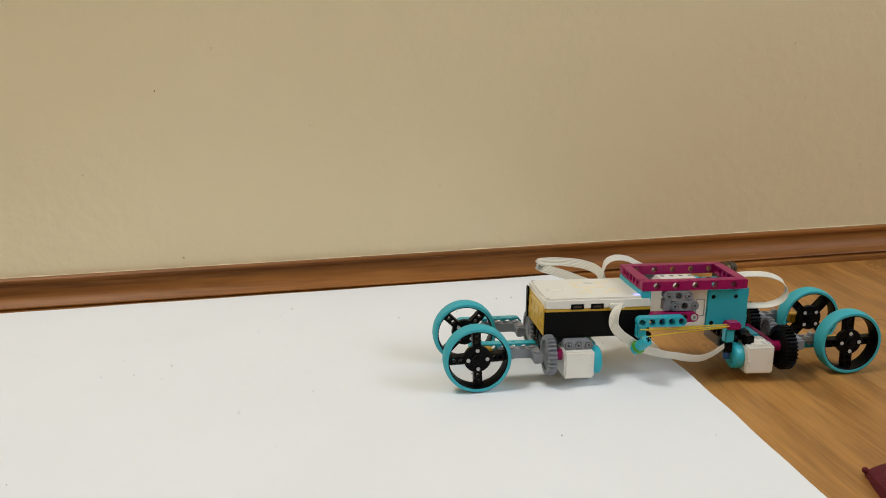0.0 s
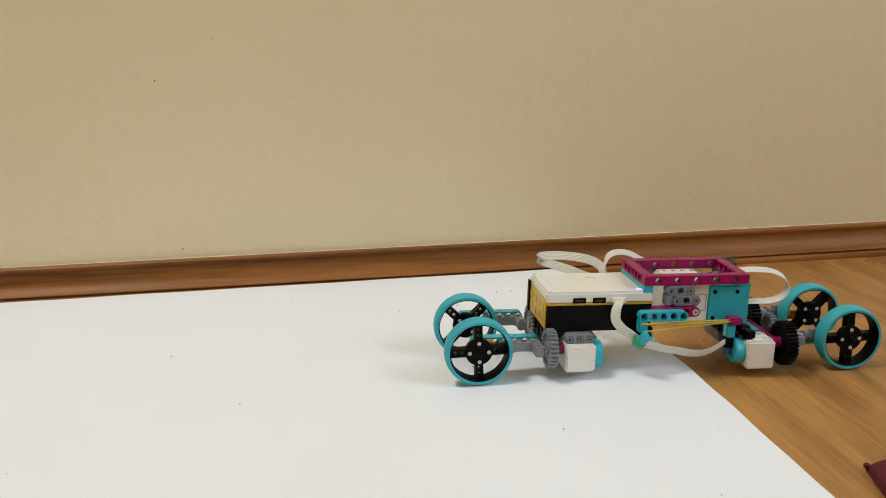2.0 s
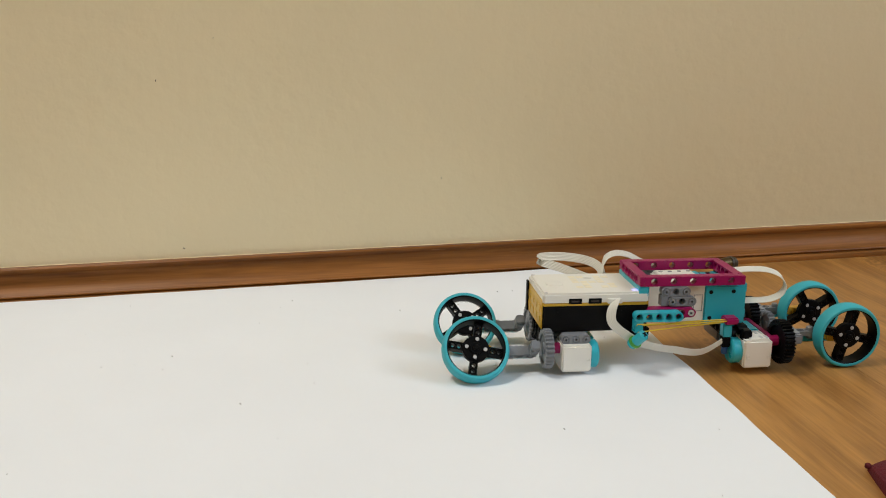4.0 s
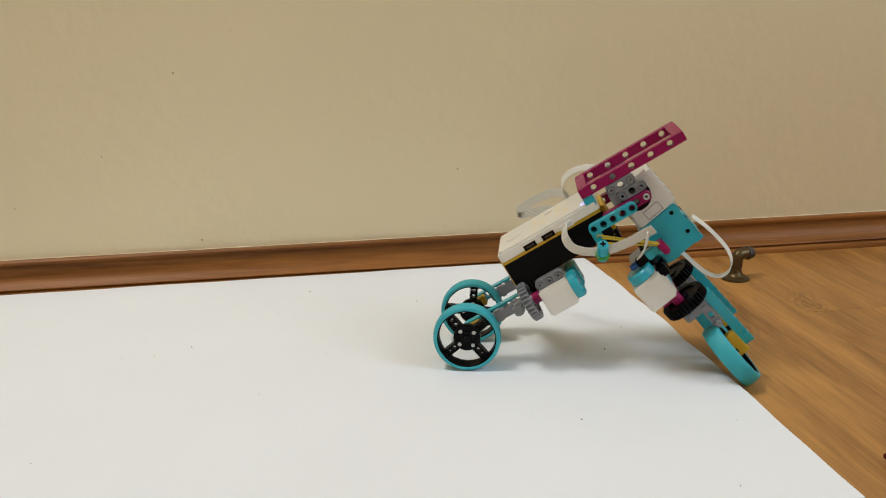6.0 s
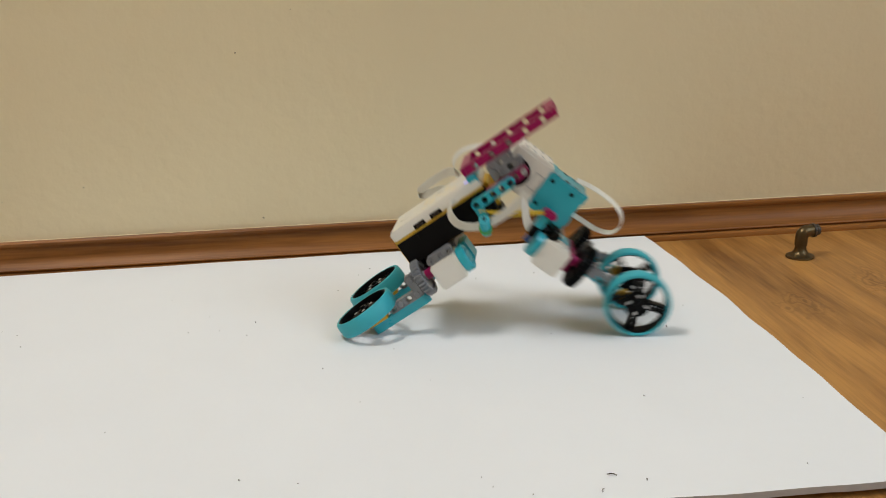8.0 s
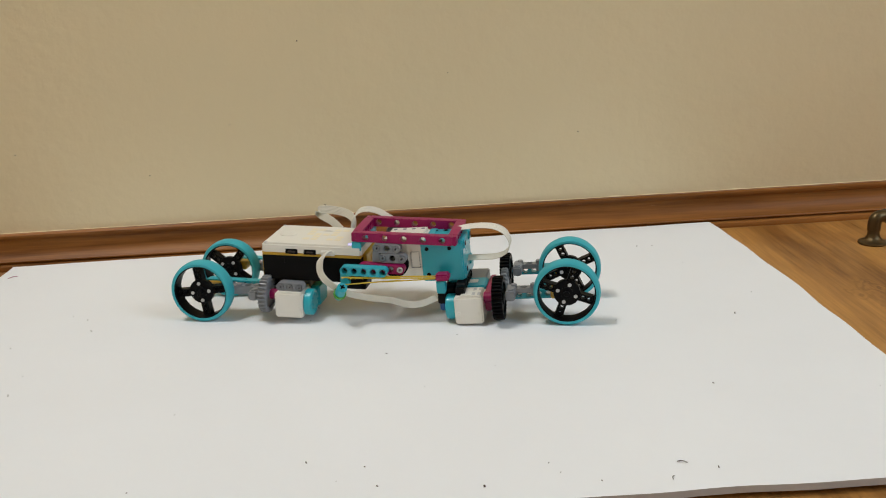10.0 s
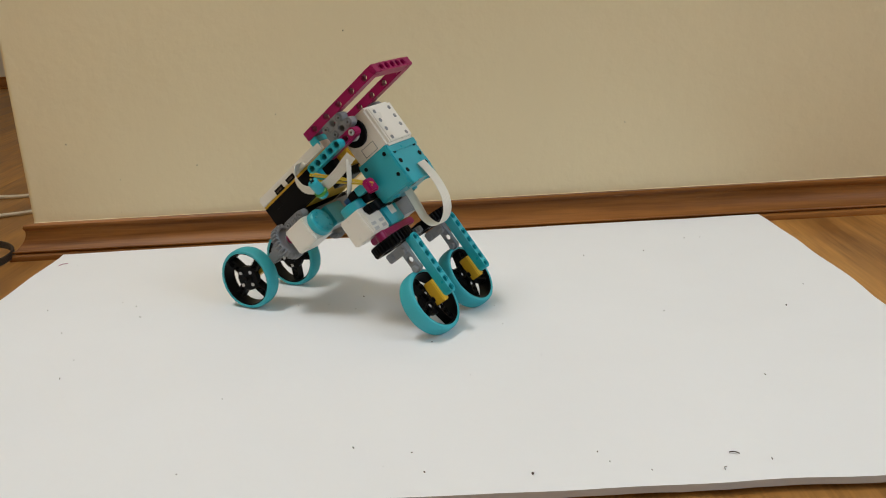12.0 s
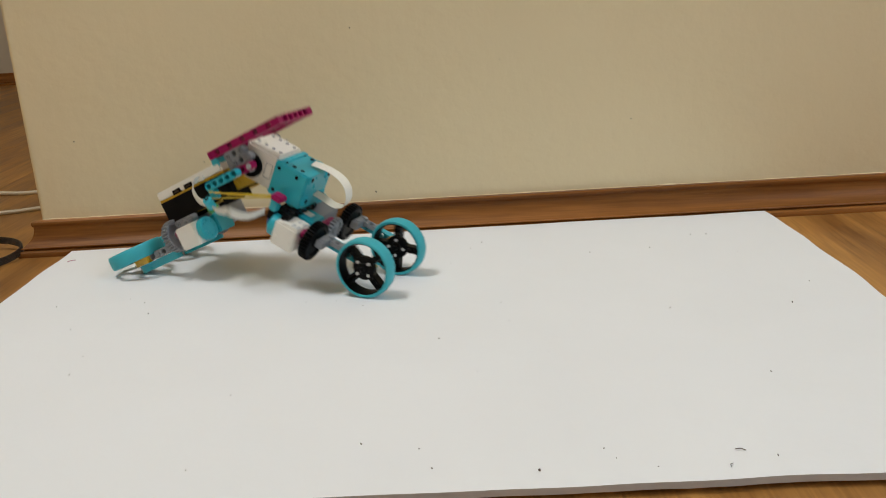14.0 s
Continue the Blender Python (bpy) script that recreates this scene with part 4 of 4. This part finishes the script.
# ---- what moves ----
# seconds, place of the front axle's middle (x, y), heading, pitch of the front half, pitch of the rear half, lift
STANCE = [
    (0, 0.6247, -0.2867, -1.21, -2.0, 2.4, 0.0126),
    (3.8, 0.6247, -0.2867, -1.21, -2.0, 2.4, 0.0126),
    (3.85, 0.6248, -0.2837, -1.58, -1.9, 2.5, 0.0126),
    (4.025, 0.6251, -0.2734, -2.85, -1.6, 0.8, 0.0079),
    (4.2, 0.6254, -0.2630, -4.12, -1.4, 0.8, 0.0070),
    (4.25, 0.6255, -0.2601, -4.48, -1.3, 0.8, 0.0070),
    (4.8, 0.6273, -0.2495, -8.53, -0.2, 1.8, 0.0061),
    (4.9, 0.6282, -0.2517, -7.46, 5.1, 8.1, 0.0067),
    (5, 0.6322, -0.2571, -5.49, 17.1, 22.7, 0.0085),
    (5.1, 0.6339, -0.2617, -3.37, 30.1, 39.2, 0.0104),
    (5.2, 0.6367, -0.2608, -2.12, 38.1, 52.4, 0.0142),
    (5.4, 0.6312, -0.2600, -3.33, 35.0, 46.5, 0.0123),
    (5.45, 0.6310, -0.2606, -5.11, 34.8, 46.3, 0.0122),
    (5.6, 0.6318, -0.2652, -10.04, 34.7, 46.6, 0.0121),
    (5.75, 0.6338, -0.2693, -14.31, 34.2, 47.2, 0.0118),
    (5.8, 0.6345, -0.2707, -15.74, 34.0, 47.0, 0.0117),
    (5.895, 0.6286, -0.2735, -14.83, 32.5, 48.1, 0.0161),
    (5.97, 0.6240, -0.2757, -14.12, 31.4, 48.4, 0.0187),
    (6, 0.6222, -0.2766, -13.84, 30.9, 47.7, 0.0186),
    (6.2, 0.6147, -0.2784, -13.06, 29.0, 45.0, 0.0181),
    (6.4, 0.5912, -0.2821, -12.32, 24.8, 39.4, 0.0170),
    (6.5, 0.5360, -0.2840, -8.34, 11.5, 23.4, 0.0142),
    (6.6, 0.4888, -0.2791, -5.26, -2.9, 0.8, 0.0125),
    (6.7, 0.4815, -0.2787, -4.68, -2.1, 2.5, 0.0126),
    (6.8, 0.4793, -0.2784, -3.22, -2.4, 1.9, 0.0126),
    (6.85, 0.4799, -0.2772, -2.60, -2.0, 0.6, 0.0126),
    (6.9, 0.4806, -0.2760, -1.98, -1.7, -0.6, 0.0126),
    (6.95, 0.4812, -0.2749, -1.36, -1.3, -0.1, 0.0127),
    (7, 0.4818, -0.2737, -0.75, -0.9, 0.3, 0.0127),
    (7.2, 0.4815, -0.2669, -1.54, -1.3, -0.2, 0.0127),
    (7.29, 0.4845, -0.2562, -3.95, -0.4, 1.0, 0.0128),
    (7.365, 0.4870, -0.2472, -5.95, 0.4, -0.1, 0.0081),
    (7.4, 0.4881, -0.2430, -6.89, 0.7, -0.9, 0.0052),
    (7.44, 0.4883, -0.2371, -8.07, 0.9, -0.3, 0.0061),
    (7.5, 0.4885, -0.2284, -9.84, 1.2, 0.1, 0.0061),
    (7.6, 0.4890, -0.2250, -10.27, 1.0, -0.2, 0.0061),
    (7.7, 0.4875, -0.2264, -9.64, 2.7, 1.8, 0.0063),
    (7.8, 0.4889, -0.2292, -8.81, 10.3, 10.9, 0.0075),
    (7.9, 0.4934, -0.2307, -9.14, 21.6, 24.2, 0.0091),
    (8, 0.4969, -0.2329, -9.68, 33.0, 38.1, 0.0111),
    (8.2, 0.5024, -0.2300, -13.56, 42.1, 52.9, 0.0165),
    (8.38, 0.5001, -0.2273, -13.68, 38.4, 46.4, 0.0143),
    (8.515, 0.4989, -0.2272, -13.52, 37.1, 44.9, 0.0135),
    (8.6, 0.4983, -0.2274, -13.40, 36.5, 45.2, 0.0132),
    (8.65, 0.4971, -0.2278, -13.54, 36.1, 45.0, 0.0130),
    (8.77, 0.4944, -0.2287, -13.87, 35.2, 43.7, 0.0124),
    (8.8, 0.4937, -0.2289, -13.95, 35.0, 44.0, 0.0133),
    (8.85, 0.4918, -0.2289, -14.02, 34.0, 45.0, 0.0167),
    (8.93, 0.4888, -0.2290, -14.12, 32.4, 44.6, 0.0190),
    (9.15, 0.4805, -0.2263, -13.67, 29.5, 40.9, 0.0182),
    (9.35, 0.4490, -0.2205, -12.64, 23.5, 33.7, 0.0167),
    (9.45, 0.3892, -0.2124, -11.89, 7.5, 15.8, 0.0137),
    (9.55, 0.3344, -0.2044, -11.51, -3.5, -1.1, 0.0125),
    (9.72, 0.3076, -0.1993, -11.33, -3.5, -1.1, 0.0125),
    (9.81, 0.3009, -0.1977, -11.28, -3.4, -1.2, 0.0125),
    (9.9, 0.2980, -0.1967, -11.26, -3.1, -2.3, 0.0125),
    (9.95, 0.2963, -0.1961, -11.24, -3.0, -2.2, 0.0125),
    (10.3, 0.2961, -0.1810, -13.62, -2.8, -1.9, 0.0125),
    (10.39, 0.3004, -0.1778, -14.18, -1.1, -1.8, 0.0080),
    (10.47, 0.3041, -0.1749, -14.67, 0.4, -0.9, 0.0060),
    (10.7, 0.3090, -0.1792, -13.70, 3.3, 2.5, 0.0064),
    (10.8, 0.3132, -0.1857, -12.33, 10.8, 11.4, 0.0075),
    (10.9, 0.3305, -0.1921, -12.61, 24.7, 27.8, 0.0096),
    (11, 0.3327, -0.1806, -17.28, 34.7, 40.7, 0.0122),
    (11.2, 0.3359, -0.1815, -18.94, 44.5, 57.6, 0.0179),
    (11.4, 0.3331, -0.1850, -20.38, 43.2, 54.9, 0.0171),
    (11.55, 0.3372, -0.1841, -26.58, 43.0, 54.9, 0.0170),
    (11.6, 0.3376, -0.1830, -28.66, 42.9, 55.2, 0.0170),
    (11.68, 0.3347, -0.1884, -29.15, 42.8, 55.5, 0.0169),
    (11.8, 0.3304, -0.1967, -29.89, 42.6, 55.1, 0.0168),
    (11.895, 0.3236, -0.2002, -28.46, 40.6, 54.7, 0.0192),
    (11.97, 0.3183, -0.2031, -27.33, 39.0, 54.1, 0.0210),
    (12, 0.3162, -0.2042, -26.88, 38.4, 53.2, 0.0208),
    (12.2, 0.3129, -0.2017, -27.67, 38.1, 52.7, 0.0207),
    (12.4, 0.2855, -0.1862, -28.40, 32.3, 44.6, 0.0190),
    (12.5, 0.2394, -0.1670, -26.81, 22.4, 32.4, 0.0165),
    (12.6, 0.1746, -0.1457, -24.20, 1.2, 9.3, 0.0129),
    (12.7, 0.1478, -0.1313, -22.84, 1.7, 9.8, 0.0130),
    (12.8, 0.1319, -0.1228, -21.16, -1.7, 3.6, 0.0126),
    (12.905, 0.1342, -0.1246, -18.14, -1.1, 1.5, 0.0127),
    (12.98, 0.1359, -0.1259, -15.99, -0.8, 0.5, 0.0127),
    (13.2, 0.1346, -0.1206, -15.16, -1.2, -0.0, 0.0127),
    (13.28, 0.1372, -0.1120, -16.79, -0.7, 0.6, 0.0127),
    (13.34, 0.1392, -0.1056, -18.02, -0.4, 0.6, 0.0117),
    (13.4, 0.1412, -0.0992, -19.25, -0.0, -0.5, 0.0081),
    (13.45, 0.1428, -0.0939, -20.28, 0.3, -1.7, 0.0045),
    (13.5, 0.1445, -0.0885, -21.30, 0.6, -0.7, 0.0060),
    (13.54, 0.1445, -0.0894, -21.31, 0.6, -0.6, 0.0061),
    (13.58, 0.1444, -0.0903, -21.32, 0.7, -0.6, 0.0060),
    (13.7, 0.1443, -0.0931, -21.35, 0.8, -0.5, 0.0061),
    (13.8, 0.1492, -0.0955, -21.83, 4.5, 4.0, 0.0066),
    (13.9, 0.1542, -0.0969, -22.51, 10.5, 11.1, 0.0075),
    (14, 0.1711, -0.0997, -23.04, 23.2, 26.1, 0.0094),
]
# seconds and quarter turn of the legs: 0 wheels upright, 1 wheels laid flat
FRONT_TURN = [(0, 0), (3.85, 0), (4.2, 1), (5.82, 1), (5.97, 0), (7.29, 0), (7.44, 1), (8.77, 1), (8.93, 0), (10.31, 0), (10.47, 1), (11.82, 1), (11.97, 0), (13.28, 0), (13.4, 0.5), (13.5, 0.85), (13.58, 1), (14, 1)]
REAR_TURN = [(0, 0), (5.45, 0), (5.75, 1), (6.8, 1), (6.9, 0.05), (6.95, 0), (8.38, 0), (8.65, 1), (9.72, 1), (9.9, 0), (11.42, 0), (11.68, 1), (12.83, 1), (12.98, 0), (14, 0)]


def motions():
    T = np.array([r[0] for r in STANCE])
    V = np.array([r[1:] for r in STANCE])
    # monotone slopes, so that a held stance stays still
    d = np.diff(V, axis=0) / np.diff(T)[:, None]
    S = np.zeros_like(V)
    for k in range(1, len(T) - 1):
        a, b = d[k - 1], d[k]
        S[k] = np.where(a * b > 0, 2 * a * b / np.where(a + b == 0, 1, a + b), 0)

    def stance(t):
        k = min(max(int(np.searchsorted(T, t, side="right")) - 1, 0), len(T) - 2)
        h = T[k + 1] - T[k]
        u = (t - T[k]) / h
        return (V[k] * (2 * u ** 3 - 3 * u ** 2 + 1) + V[k + 1] * (3 * u ** 2 - 2 * u ** 3) + S[k] * h * (u ** 3 - 2 * u ** 2 + u) + S[k + 1] * h * (u ** 3 - u ** 2))

    def turn(table, t):
        return float(np.interp(t, [r[0] for r in table], [r[1] for r in table]))

    MM = 0.001 * KIT

    def mm(x, y, z):
        return Matrix.Translation((x * MM, y * MM, z * MM))

    def aim(a, b):
        """A pose at a whose x axis points to b, turned about y and then z."""
        v = b - a
        return Matrix.Translation(a) @ Matrix.Rotation(math.atan2(v.y, v.x), 4, "Z") @ Matrix.Rotation(-math.atan2(v.z, math.hypot(v.x, v.y)), 4, "Y")

    times = [0.0, 1.0, 2.0, 3.0]
    times += [k / FPS for k in range(round(3.8 * FPS), round(4.3 * FPS))]
    times += [4.3, 4.55]
    times += [k / FPS for k in range(round(4.7 * FPS), round(14.0 * FPS) + 1)]
    rows = {}
    def add(ob, t, m):
        rows.setdefault(ob, []).append((t, m))
    spin = {True: 0.0, False: 0.0}
    last = {True: None, False: None}
    for t in times:
        x, y, yaw, a, b, lift = stance(t)
        add(robot, t, pose(x, y, 0, 0, 0, yaw))
        F = Matrix.Translation((0, 0, lift)) @ Matrix.Rotation(radians(-a), 4, "Y")
        R = Matrix.Translation(F @ Vector((PVX * MM, 0, PVZ * MM))) @ Matrix.Rotation(radians(b), 4, "Y")
        add(HUB, t, F)
        add(REAR, t, R)
        for front in (True, False):
            q = turn(FRONT_TURN if front else REAR_TURN, t)
            base = F if front else R @ mm(-PVX, 0, -PVZ)
            # the wheels roll while they stand upright
            here = (base @ Vector((FRONT * MM if front else BASE * MM, 0, 0))).x
            along = x * math.cos(radians(yaw)) + y * math.sin(radians(yaw)) + here
            if last[front] is not None and q < 0.5:
                spin[front] += (along - last[front]) / 0.0262
            last[front] = along
            for side in (-1, 1):
                th = (-90 if front else 90) * q
                L = base @ mm(FRONT if front else BASE, side * AXY, AXZ if front else REARZ) @ Matrix.Rotation(radians(th), 4, "X")
                add(LEGS[front, side], t, L)
                add(WHEELS[front, side], t, L @ mm(0, -1.0, 0.0) @ Matrix.Rotation(spin[front] + 0.4 * side, 4, "Y"))
        p0 = F @ mm(113, -41, 35).translation
        p1 = R @ mm(195 - PVX, -33, 24 - PVZ).translation
        v = p1 - p0
        long, short = LINKS[0] * MM, LINKS[1] * MM
        span = min(max(v.length, long - short + 0.002), long + short - 0.0005)
        along0 = (long ** 2 - short ** 2 + span ** 2) / (2 * span)
        drop = math.sqrt(max(long ** 2 - along0 ** 2, 0))
        sag = Vector((v.z, 0, -v.x)).normalized()
        bow = radians(min(max(a, 0), 34) * 4.4)
        mid = p0 + v.normalized() * along0 + (sag * math.cos(bow) + Vector((0, -1, 0)) * math.sin(bow)) * drop
        mid.z = max(mid.z, 0.012)
        add(CABLES[0], t, aim(p0, mid))
        add(CABLES[1], t, aim(mid, p1))
        b0 = F @ mm(123, -43, 41).translation
        b1 = R @ mm(199 - PVX, -33, 41 - PVZ).translation
        add(BANDS[0], t, aim(b0, b1))
        add(BANDS[1], t, aim(b1, b0))
    for ob, r in rows.items():
        walk(ob, r)


motions()
